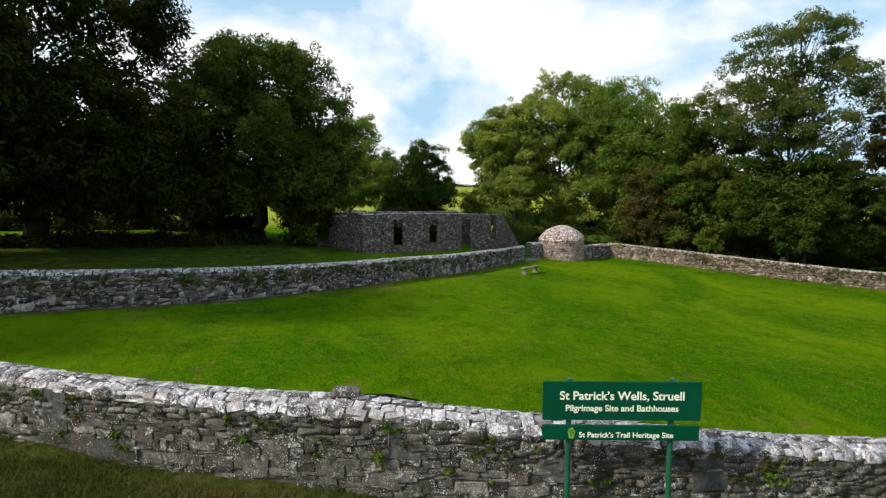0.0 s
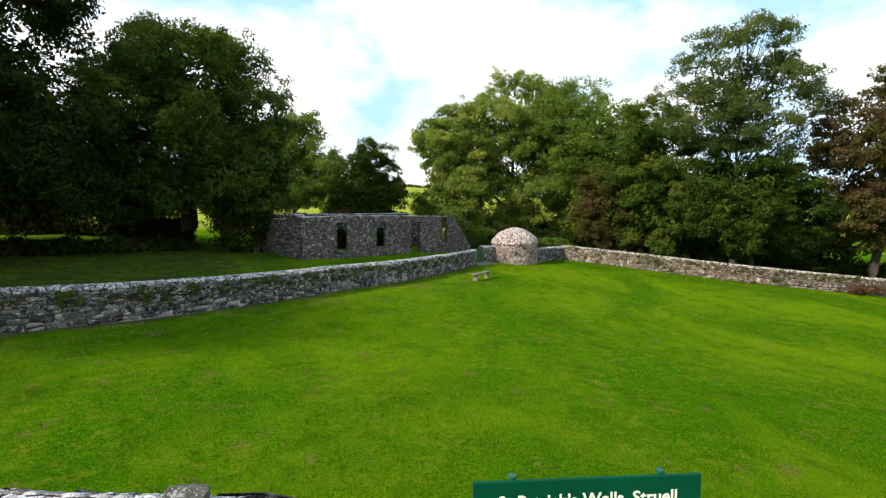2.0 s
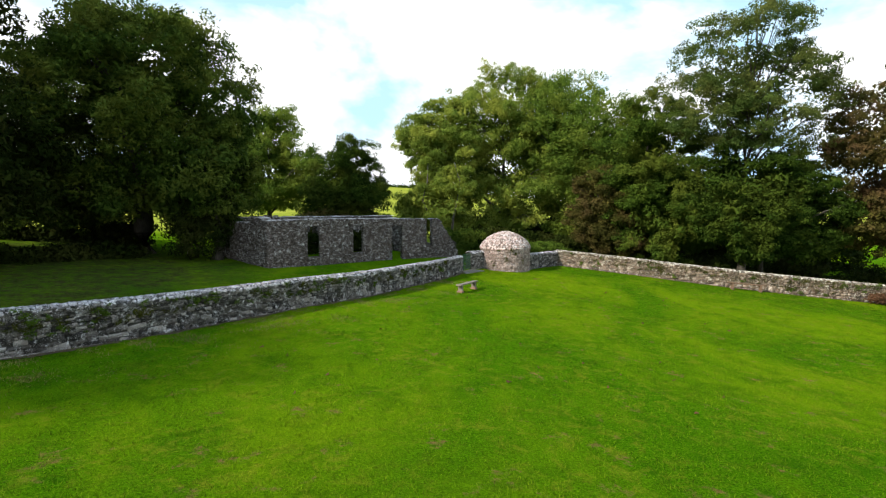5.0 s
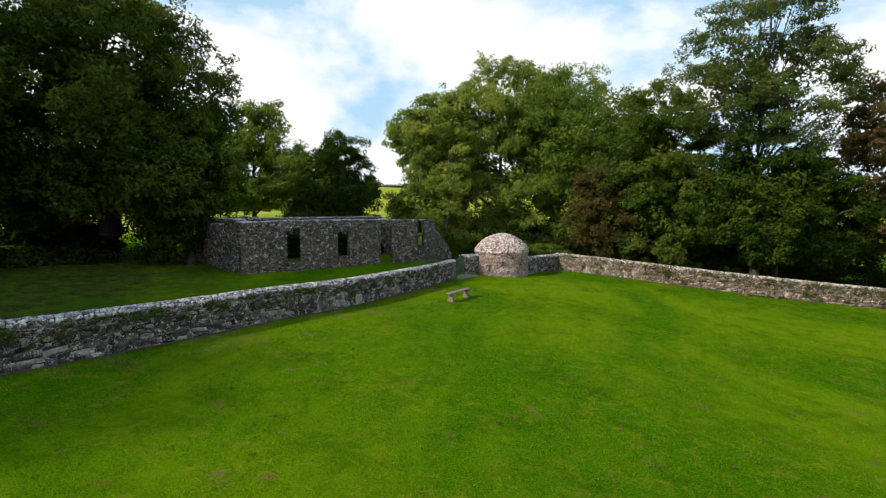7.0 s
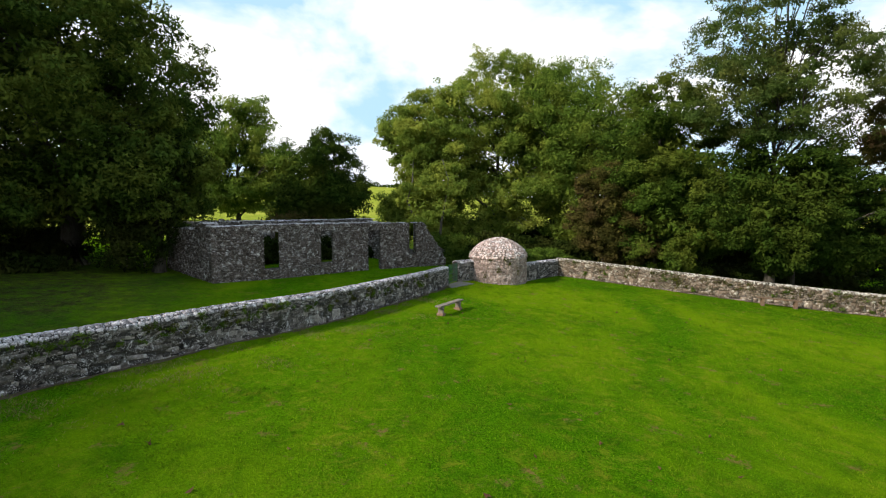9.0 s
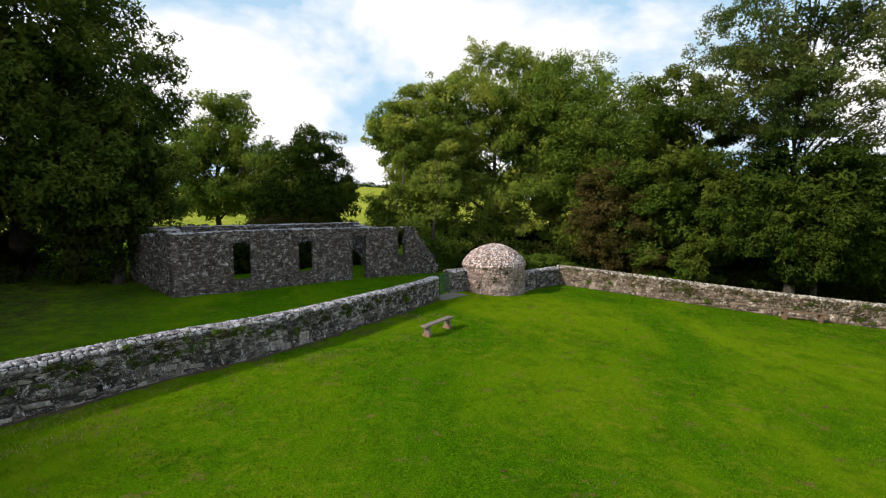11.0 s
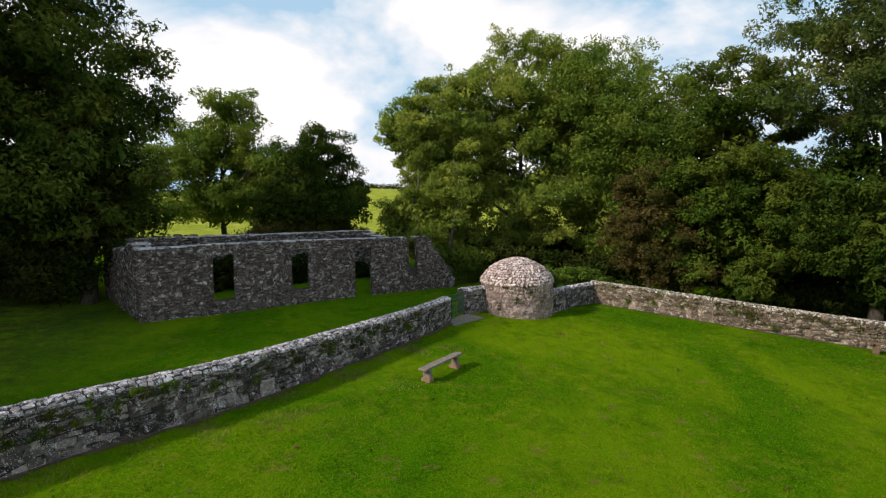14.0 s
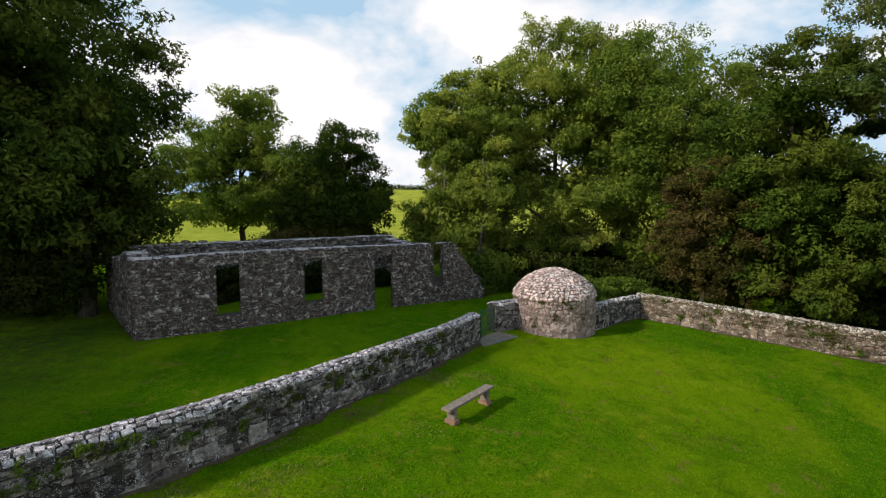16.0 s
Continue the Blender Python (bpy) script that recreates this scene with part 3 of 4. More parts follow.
# ---- well house ----
def well_house(cx, cy, r, drum, rise):
    root = thing("domed_well_house", pose(cx, cy, 0), "round pinkish stone well house with a corbelled dome", "well house")
    z0 = min(gz(cx + r * math.cos(a), cy + r * math.sin(a)) for a in np.linspace(0, 6.28, 12))
    z1 = gz(cx, cy - r)
    rng = random.Random(21)

    def prof(s):
        """Radius, height and outward slope on the dome, s from 0 (eaves) to 1 (top)."""
        def at(q):
            h = math.sin(q * math.pi / 2)
            return (r + 0.03) * max(0.0, 1 - h ** 1.62) ** 0.58, z1 + drum + rise * h

        (ra, za), (rb, zb) = at(max(0.0, s - 0.02)), at(min(1.0, s + 0.02))
        return (*at(s), math.atan2(ra - rb, zb - za))

    verts, faces, m = [], [], 36
    rings = [(r - 0.02, z0 - 0.4), (r - 0.02, z1 + drum - 0.01)] + [(prof(s)[0] - 0.02, prof(s)[1] - 0.02) for s in np.linspace(0, 0.97, 10)]
    for rr, z in rings:
        verts += [(rr * math.cos(k * 2 * math.pi / m), rr * math.sin(k * 2 * math.pi / m), z) for k in range(m)]
    for i in range(len(rings) - 1):
        faces += [(i * m + k, i * m + (k + 1) % m, (i + 1) * m + (k + 1) % m, (i + 1) * m + k) for k in range(m)]
    faces.append(tuple((len(rings) - 1) * m + k for k in range(m)))
    ob = new("mortar_core", mesh_of("mortar_core", verts, faces, M_MORTAR_PINK))
    ob.parent = root
    drum_st, dome_st = Masonry(root, M_DRUM, "drum_stone"), Masonry(root, M_DOME, "dome_stone")
    v = z0 - 0.1
    while v < z1 + drum - 0.03:
        ch = min(rng.uniform(0.05, 0.13), z1 + drum - v)
        a = rng.uniform(0, 0.1)
        while a < 2 * math.pi:
            w = rng.uniform(0.08, 0.34)
            b = a + w / 2 / r
            out = np.array([math.cos(b), math.sin(b), 0])
            al = np.array([-math.sin(b), math.cos(b), 0])
            drum_st.add(out * (r - 0.012) + Z3 * (v + ch / 2), al, Z3, out, w * rng.uniform(0.7, 1.05), ch * rng.uniform(0.7, 1.9), rng.uniform(0.002, 0.026), out[1] < 0.1, rng.uniform(-0.4, 0.4), rng)
            a += w / r
        v += ch
    ledge = Masonry(root, M_DRUM, "ledge_slab")
    a = 0.0
    while a < 2 * math.pi:      # thin slabs oversailing the drum under the dome
        w = rng.uniform(0.18, 0.42)
        b = a + w / 2 / r
        out, al = np.array([math.cos(b), math.sin(b), 0]), np.array([-math.sin(b), math.cos(b), 0])
        ledge.add(out * (r - 0.01) + Z3 * (z1 + drum - 0.015), al, Z3, out, w * 0.97, rng.uniform(0.035, 0.06), rng.uniform(0.035, 0.055), out[1] < 0.1, rng.uniform(-0.03, 0.03), rng)
        a += w / r
    ledge.finish()
    s = 0.0
    while s < 0.98:
        ds = rng.uniform(0.045, 0.075)
        rr, z, a0 = prof(min(s + ds / 2, 0.99))
        b = rng.uniform(0, 0.2)
        while b < 2 * math.pi:
            w = rng.uniform(0.07, 0.24)
            c = b + w / 2 / max(rr, 0.05)
            hor, al = np.array([math.cos(c), math.sin(c), 0]), np.array([-math.sin(c), math.cos(c), 0])
            out = hor * math.cos(a0) * 0.85 + Z3 * (math.sin(a0) + 0.15)
            out /= np.linalg.norm(out)
            dome_st.add(hor * rr + Z3 * z - out * 0.015, al, np.cross(out, al), out, min(w, 1.4 * rr + 0.05), rng.uniform(0.07, 0.17), rng.uniform(0.012, 0.045), hor[1] < 0.1, rng.uniform(-1.5, 1.5), rng)
            b += w / max(rr, 0.08)
        s += ds
    drum_st.finish()
    dome_st.finish("pale pinkish dome stones with white lichen")
    return root


well_house(8.85, 36.5, 1.62, 1.42, 1.08)


# ---- the ruin ----
RO, RD = np.array([-5.2, 31.63, 0.0]), np.array([0.75, 0.6614, 0.0])
RN = np.array([RD[1], -RD[0], 0.0])


def ruin_wall(root, a, b, base, top, thick, holes, seed, near, material=M_RUIN, side=1, splay=0.0):
    """A straight wall from plan point a to b with openings (u0, u1, z0, z1); top: heights as (u, z) steps."""
    rng = random.Random(seed)
    a, b = np.array([*a, 0.0]), np.array([*b, 0.0])
    length = np.linalg.norm(b - a)
    d = (b - a) / length
    n = np.array([d[1], -d[0], 0.0])

    def top_at(u):
        return float(np.interp(u, [t[0] for t in top], [t[1] for t in top]))

    def open_at(u, z, pad=0.0):
        return any(h[0] - pad < u < h[1] + pad and h[2] - pad < z < h[3] + pad for h in holes)

    grid = [u for u in np.arange(0.7, length, 0.7) if not any(h[1] < u < h[1] + splay + 0.1 for h in holes)]
    us = sorted({0.0, length, *[t[0] for t in top], *[h[0] for h in holes], *[h[1] for h in holes], *grid})
    zs_all = sorted({base - 0.5, *[h[2] for h in holes], *[h[3] for h in holes], 9.0})
    bm = bmesh.new()
    for u0, u1 in zip(us, us[1:]):
        if u1 - u0 < 1e-4:
            continue
        for z0, z1 in zip(zs_all, zs_all[1:]):
            if open_at((u0 + u1) / 2, (z0 + z1) / 2):
                continue
            ta, tb = min(z1, top_at(u0 + 1e-4)), min(z1, top_at(u1 - 1e-4))
            if max(ta, tb) <= z0 + 0.01:
                continue
            ta, tb = max(ta, z0 + 0.01), max(tb, z0 + 0.01)
            c = []
            for dep in (0.02, thick - 0.02):
                wide = splay if dep > 0.1 and splay < u1 - u0 and open_at(u0 - 0.01, (z0 + z1) / 2) else 0.0      # the jamb splays inwards
                for u, z in ((u0 + wide, z0), (u1, z0), (u1, tb), (u0 + wide, ta)):
                    p = a + d * u - n * dep
                    c.append(bm.verts.new((p[0], p[1], z)))
            for f in ((0, 1, 2, 3), (7, 6, 5, 4), (0, 4, 5, 1), (1, 5, 6, 2), (2, 6, 7, 3), (3, 7, 4, 0)):
                bm.faces.new([c[k] for k in f])
    part("mortar_core", bm, M_MORTAR_RUIN, root)
    face = Masonry(root, material, "wall_stone")
    for sgn in (1, -1):
        v = base - 0.1
        while v < 4.2:
            seen = sgn * side > 0
            ch = rng.uniform(0.03, 0.095) if seen else rng.uniform(0.09, 0.2)
            u = rng.uniform(-0.2, 0)
            while u < length:
                w = rng.uniform(0.07, 0.30) if seen else rng.uniform(0.2, 0.5)
                mid = min(max(u + w / 2, w * 0.45), length - w * 0.45)
                z = v + ch / 2
                if z < top_at(mid) - 0.02 and not open_at(mid, z, 0.03) and not (sgn < 0 and splay and open_at(mid - splay, z, 0.15)):
                    for h in holes:      # cut stones back to the jambs
                        if h[2] < z < h[3]:
                            if mid < h[0] < mid + w / 2:
                                w = 2 * (h[0] - mid)
                            elif mid - w / 2 < h[1] < mid:
                                w = 2 * (mid - h[1])
                    p = a + d * mid + Z3 * (z + rng.uniform(-0.3, 0.3) * ch) - (n * 0.012 if sgn > 0 else n * (thick - 0.012))
                    face.add(p, d * sgn, Z3, n * sgn, max(w, 0.06) * 1.0, ch * (rng.uniform(1.4, 2.2) if rng.random() < 0.18 else 1), rng.uniform(0.008, 0.034), seen and near[0] < mid < near[1] and z < 2.6, rng.uniform(-0.13, 0.13), rng)
                u += w
            v += ch
    # jamb stones on the reveals
    for h in holes:
        for u, sg in ((h[0], 1), (h[1], -1)):
            z = h[2]
            while z < min(h[3], top_at(u)) - 0.04:
                hh = rng.uniform(0.09, 0.18)
                if splay and sg < 0:
                    run = math.hypot(splay, thick)
                    along, out = (d * splay - n * thick) / run, (-d * thick - n * splay) / run
                    for k in range(2):
                        p = a + d * u + along * run * (0.25 + 0.48 * k) - out * 0.012 + Z3 * (z + hh / 2)
                        face.add(p, -along, Z3, out, run * 0.46, hh * 0.95, rng.uniform(0.015, 0.03), False, 0, rng)
                    z += hh
                    continue
                for k in range(2):
                    p = a + d * (u - sg * 0.012) - n * thick * (0.27 + 0.46 * k) + Z3 * (z + hh / 2)
                    face.add(p, n, Z3, d * sg, thick * 0.44, hh * 0.95, rng.uniform(0.015, 0.03), False, 0, rng)
                z += hh
    for u, sg in ((0.0, -1), (length, 1)):      # both ends of the wall
        z = base - 0.1
        while z < top_at(u) - 0.06:
            hh = rng.uniform(0.06, 0.16)
            cut = rng.uniform(0.35, 0.65)
            for lo, hi in ((0.0, cut), (cut, 1.0)):
                p = a + d * (u - sg * 0.012) - n * thick * (lo + hi) / 2 + Z3 * (z + hh / 2)
                face.add(p, n * -sg, Z3, d * sg, thick * (hi - lo), hh, rng.uniform(0.015, 0.04), False, 0, rng)
            z += hh
    face.finish("dark grey rubble stones of the ruin")
    # thin pale slabs along the wall head
    cap = Masonry(root, M_CAP, "coping_slab")
    u = 0.0
    while u < length:
        w = rng.uniform(0.3, 0.75)
        mid = u + w / 2
        if mid < length and not open_at(mid, top_at(mid) - 0.05) and abs(top_at(mid + 0.2) - top_at(mid - 0.2)) < 0.12:
            p = a + d * mid - n * thick * 0.5 + Z3 * (top_at(mid) - 0.01)
            cap.add(p, d, -n, Z3, w * 0.98, thick * rng.uniform(1.0, 1.14), rng.uniform(0.025, 0.06), False, rng.uniform(-0.04, 0.04), rng)
        u += w
    cap.finish("flat pale coping slabs")


def rp(u, back=0.0):
    p = RO + RD * u - RN * back
    return (p[0], p[1])


ruin = thing("ruined_chapel", pose(0, 0, 0), "roofless grey stone ruin with tall narrow window openings", "ruin")
ruin_wall(ruin, rp(0), rp(15.5), 0.35, [(0, 3.46), (4, 3.48), (8, 3.42), (12.10, 3.32), (13.35, 3.34), (13.7, 2.95), (14.6, 1.95), (15.5, 0.8)], 0.55,
          [(2.48, 3.25, 1.30, 3.10), (5.68, 6.42, 1.34, 3.04), (8.85, 9.76, -0.2, 2.96), (12.12, 12.68, 1.40, 9.1)], 31, (0.2, 5.6), splay=0.30)
ruin_wall(ruin, rp(0, 5.6), rp(0, 0.57), 0.5, [(0, 3.3), (3.6, 3.3), (4.4, 3.62), (4.9, 3.55)], 0.7, [], 32, (9, 9))
ruin_wall(ruin, rp(0.72, 4.9), rp(13.2, 4.9), 0.5, [(0, 3.55), (6, 3.52), (12.5, 3.5)], 0.7, [(5.0, 5.6, 1.4, 3.0)], 33, (99, 99), M_FACE)
ruin_wall(ruin, rp(13.45, 0.57), rp(13.45, 5.6), 0.3, [(0, 1.3), (0.8, 1.6), (2.2, 3.1), (4.9, 3.4)], 0.7, [], 34, (99, 99))


# ---- sign ----
def words(text, size, x, z, parent, name, cx=True):
    cu = bpy.data.curves.new(name, "FONT")
    cu.body, cu.size, cu.align_x, cu.extrude = text, size, "CENTER" if cx else "LEFT", 0.0015
    cu.offset = size * 0.018
    tmp = new(name, cu)
    dg = bpy.context.evaluated_depsgraph_get()
    me = bpy.data.meshes.new_from_object(tmp.evaluated_get(dg))
    bpy.data.objects.remove(tmp)
    me.materials.clear()
    me.materials.append(M_WORDS)
    ob = new(name, me)
    ob.parent = parent
    ob.matrix_basis = pose(x, -0.0195, z, 90, 0, 0)
    return ob


sign = thing("sign", pose(1.98, 5.27, 1.375, 0, 0, -1.0), "green heritage site sign with cream lettering on posts", "sign")
upper = part("upper_panel", block(1.745, 0.03, 0.44, (0, 0, 0.475), 0.006), M_SIGN, sign)
lower = part("lower_panel", block(1.735, 0.03, 0.172, (-0.005, 0, 0.110), 0.006), M_SIGN, sign)
words("St Patrick\u2019s Wells, Struell", 0.135, 0.0, 0.492, upper, "title_lettering")
words("Pilgrimage Site and Bathhouses", 0.100, 0.0, 0.362, upper, "subtitle_lettering")
words("St Patrick\u2019s Trail Heritage Site", 0.086, 0.055, 0.060, lower, "trail_lettering")
for x in (-0.57, 0.57):
    part("post", rod((x, 0.04, -1.5), (x, 0.04, 0.70), 0.03, sides=14), M_POST, sign)
    part("post_cap", rod((x, 0.04, 0.70), (x, 0.04, 0.715), 0.033, sides=14), M_POST, sign)
bm = bmesh.new()      # a shield with a pointed foot
face = [bm.verts.new((-0.55 + 0.046 * x, -0.0175, 0.108 + 0.064 * z)) for x, z in ((-0.55, -1.0), (0.55, -1.0), (0.95, 0.25), (0.45, 0.85), (0.0, 1.0), (-0.45, 0.85), (-0.95, 0.25))]
bm.faces.new(face)
bmesh.ops.solidify(bm, geom=bm.faces[:], thickness=0.003)
emblem = part("emblem", bm, M_EMBLEM, lower, "lime green shield-shaped emblem")
bm = bmesh.new()
turns = [(0.009 + 0.0042 * k / 2, k * 0.7) for k in range(14)]
for (r0, a0), (r1, a1) in zip(turns, turns[1:]):
    quad = [(-0.55 + r * math.cos(a), -0.0220, 0.112 + r * math.sin(a)) for r, a in ((r0, a0), (r1, a1), (r1 - 0.005, a1), (r0 - 0.005, a0))]
    bm.faces.new([bm.verts.new(q) for q in quad])
part("spiral", bm, M_SIGN, emblem, "dark green spiral drawn on the emblem")


# ---- benches ----
def bench(ax, ay, bx, by, label, height=0.43, over=0.24, footed=True, wood=M_WOOD):
    a, b = Vector((ax, ay, gz(ax, ay))), Vector((bx, by, gz(bx, by)))
    d = (b - a).normalized()
    yaw = math.degrees(math.atan2(b.y - a.y, b.x - a.x))
    mid = (a + b) / 2
    root = thing("bench", pose(mid.x, mid.y, mid.z, 0, 0, yaw), label, "bench", "lawn benches")
    span = (b - a).length
    pitch = math.degrees(math.asin((b.z - a.z) / span))
    tilt = pose(0, 0, 0, 0, -pitch, 0)
    whole = span + 2 * over
    for lo, hi in ((0.0, 0.66), (0.675, 1.0)):
        x = (lo + hi - 1) / 2 * whole
        part("plank", block((hi - lo) * whole, 0.25, 0.055, (x, 0, height - 0.03 + x * math.tan(radians(pitch))), 0.012, tilt, 0.004, int(hi * 9)), wood, root, "weathered grey seat plank")
    for s, z in ((-1, a.z - mid.z), (1, b.z - mid.z)):
        part("leg", block(0.13, 0.20, height - 0.05, (s * span / 2, 0, z + height / 2 - 0.035), 0.014, None, 0.006, 5 + s), wood, root)
        if footed:
            part("footing", block(0.24, 0.28, 0.14, (s * span / 2, 0, z + 0.02), 0.03, None, 0.012, 8 + s), M_FOOT, root, "brown earth-stained footing")
    return root


bench(4.62, 27.52, 5.45, 28.74, "weathered plank bench standing on the lawn", 0.40, 0.26)
bench(21.54, 31.77, 23.07, 31.42, "plank bench on short legs along the field wall", 0.44, 0.26, False, M_WOOD_BROWN)


# ---- gate ----
gate = thing("metal_gate", pose(5.72, 34.15, gz(5.7, 34.1) + 0.06, 0, 0, 58), "dark green metal bar gate standing half open", "gate")
for x in (0.0, 1.0):
    part("stile", rod((x, 0, 0), (x, 0, 1.0), 0.030), M_GATE, gate)
for k in range(5):
    part("rail", rod((0, 0, 0.06 + 0.225 * k), (1.0, 0, 0.06 + 0.225 * k), 0.022), M_GATE, gate)
for k in range(1, 6):
    part("bar", rod((k / 6, 0, 0.05), (k / 6, 0, 0.98), 0.017), M_GATE, gate)
step = tagged(new("gate_paving", mesh_of("gate_paving", *(lambda q: (q, [(0, 1, 2, 3), (4, 5, 6, 7), (0, 4, 5, 1), (1, 5, 6, 2), (2, 6, 7, 3), (3, 7, 4, 0)]))(
    [(x, y, gz(x, y) + dz) for dz in (0.03, -0.2) for x, y in ((5.75, 33.3), (7.15, 34.75), (6.45, 35.25), (5.6, 34.15))]), M_PAVE)),
    "worn brown paving in the gateway", "paving", kind="structure")


# ---- trees ----
def limb(verts, faces, pts, radii, sides=8):
    """A tapered tube along pts, appended to verts and faces."""
    base = len(verts)
    for i, p in enumerate(pts):
        p = Vector(p)
        d = (Vector(pts[min(i + 1, len(pts) - 1)]) - Vector(pts[max(i - 1, 0)])).normalized()
        q = d.to_track_quat("Z", "Y")
        for k in range(sides):
            a = 2 * math.pi * k / sides
            verts.append(tuple(p + q @ Vector((math.cos(a) * radii[i], math.sin(a) * radii[i], 0))))
    for i in range(len(pts) - 1):
        for k in range(sides):
            a, b = base + i * sides + k, base + i * sides + (k + 1) % sides
            faces.append((a, b, b + sides, a + sides))


def leaves(centres, radii, count, size, rng, flat=0.45, inner=None):
    """Leaf blades scattered over clumps, facing outwards and up; the few inside a crown are larger sprays."""
    w = radii ** 2.0 if inner is None else radii ** 2.0 * np.where(inner, 0.35, 1.0)
    idx = rng.choice(len(centres), count, p=w / w.sum())
    v = rng.normal(size=(count, 3))
    v /= np.linalg.norm(v, axis=1)[:, None]
    rad = (0.30 + 0.70 * rng.random(count) ** 0.5) * (1 + 0.10 * rng.normal(size=count))
    p = centres[idx] + v * (rad * radii[idx])[:, None] * np.array([1.15, 1.15, 0.75])
    nrm = v * (1 - flat) + np.array([0, 0, flat]) + rng.normal(0, 0.38, (count, 3))
    nrm /= np.linalg.norm(nrm, axis=1)[:, None]
    t = np.cross(nrm, rng.normal(size=(count, 3)))
    t /= np.linalg.norm(t, axis=1)[:, None]
    t[:, 2] -= 0.25
    b = np.cross(nrm, t)
    s = size * rng.uniform(0.6, 1.35, count)
    if inner is not None:
        s = s * np.where(inner[idx], 1.7, 1.0)
    s = s[:, None]
    verts = np.stack([p - t * s * 0.5, p + b * s * 0.30 + t * s * 0.1, p + t * s * 0.5 - b * s * 0.2], 1).reshape(-1, 3)
    i = np.arange(count)[:, None] * 3
    return verts, i + np.array([[0, 1, 2]])


def clump_cloud(crowns, clump, fill, low, rng, core=0.35):
    """Boughs over the skin of ellipsoids (dx, dy, z, rx, ry, rz), each a tiered heap of clumps; sparse clumps inside."""
    cs, rs, inner = [], [], []
    mean_r = (clump[0] + clump[1]) / 2
    rb = 1.9 * mean_r
    for c in crowns:
        c = np.array(c, dtype=float)
        rad = c[3:]
        area = 4 * math.pi * (rad[0] * rad[1] * rad[2]) ** (2 / 3)
        for k in range(int(fill * 1.15 * area / (math.pi * rb ** 2)) + 5):
            v = rng.normal(size=3)
            v /= np.linalg.norm(v)
            size = rb * rng.uniform(0.65, 1.25)
            mid = c[:3] + v * (rad * rng.uniform(0.86, 1.0) - 0.62 * size)
            for j in range(9):
                o = rng.normal(size=3)
                o = o / np.linalg.norm(o) + 0.40 * v + np.array([0, 0, 0.30])
                p = mid + o * size * rng.uniform(0.35, 0.85) * np.array([1.1, 1.1, 0.7])
                if p[2] > low + 0.5 * rng.random():
                    cs.append(p)
                    rs.append(rng.uniform(*clump) * 0.62)
                    inner.append(False)
        for k in range(int(fill * core * area / (math.pi * mean_r ** 2)) + 3):
            v = rng.normal(size=3)
            p = c[:3] + v / np.linalg.norm(v) * rad * rng.uniform(0.2, 0.72)
            if p[2] > low + 0.3:
                cs.append(p)
                rs.append(rng.uniform(*clump) * 1.2)
                inner.append(True)
    return np.array(cs), np.array(rs), np.array(inner)


def tree(name, x, y, height, crowns, label, leaf, n, size, seed, trunk=0.28, clump=(0.55, 1.0), fill=1.0, low=0.5, lean=(0, 0), limbs=9, category="tree", stems=(), core=0.35):
    """crowns: ellipsoids (dx, dy, z, rx, ry, rz) over the foot; clumps of leaves fill their outer part."""
    rng = np.random.default_rng(seed)
    bark = M_PALE_BARK if leaf is L_ASH else M_BARK
    root = thing(name, pose(x, y, gz(x, y)), label, category)
    cs, rs, inner = clump_cloud(crowns, clump, fill, low, rng, core)
    verts, faces = [], []
    top = height * 0.82
    stem = [(lean[0] * s + rng.normal(0, 0.07) * (s > 0), lean[1] * s + rng.normal(0, 0.07) * (s > 0), s * top - 0.3) for s in np.linspace(0, 1, 9)]
    limb(verts, faces, stem, [trunk * (1.4 if i == 0 else 1.0) * (1 - 0.10 * i) for i in range(9)], 10)
    ob = new("trunk", mesh_of("trunk", verts, faces, bark, True))
    ob.parent = root
    for dx, dy in stems:      # further slender trunks from the same root
        verts, faces = [], []
        bend = rng.normal(0, 0.25, (6, 2))
        pts = [(dx * (0.35 + 0.65 * min(1.0, 3 * s)) + bend[i][0] * (s > 0), dy * (0.35 + 0.65 * min(1.0, 3 * s)) + bend[i][1] * (s > 0), s * top * 0.75 - 0.3) for i, s in enumerate(np.linspace(0, 1, 6))]
        limb(verts, faces, pts, [trunk * 0.6 * (1 - 0.14 * i) for i in range(6)], 8)
        ob = new("trunk", mesh_of("trunk", verts, faces, bark, True))
        ob.parent = root
    for j in rng.permutation(len(cs))[:limbs]:
        c = cs[j]
        s = np.clip((c[2] - 0.45 * np.hypot(c[0], c[1])) / top, 0.3, 0.85)
        a, e = Vector(stem[int(s * 8)]), Vector(c)
        verts, faces = [], []
        mid = a.lerp(e, 0.5) + Vector((rng.normal(0, 0.2), rng.normal(0, 0.2), 0.3))
        pts = [a, a.lerp(mid, 0.5) + Vector((0, 0, 0.1)), mid, mid.lerp(e, 0.5) + Vector((0, 0, 0.12)), e]
        r0 = trunk * 0.42 * (1 - 0.5 * s)
        limb(verts, faces, pts, [r0, r0 * 0.8, r0 * 0.6, r0 * 0.4, r0 * 0.15], 6)
        order = np.argsort(np.linalg.norm(cs - c, axis=1))
        for _ in range(4):      # side boughs reach neighbouring clumps
            near = Vector(cs[order[rng.integers(1, min(9, len(order)))]])
            limb(verts, faces, [mid, mid.lerp(near, 0.5) + Vector((0, 0, 0.1)), near], [r0 * 0.4, r0 * 0.25, r0 * 0.08], 5)
        ob = new("limb", mesh_of("limb", verts, faces, bark, True))
        ob.parent = root
    v, f = leaves(cs, rs, n, size, rng, 0.32, inner)
    ob = new("crown", quick_mesh("crown", v, f, leaf))
    ob.parent = root
    return root


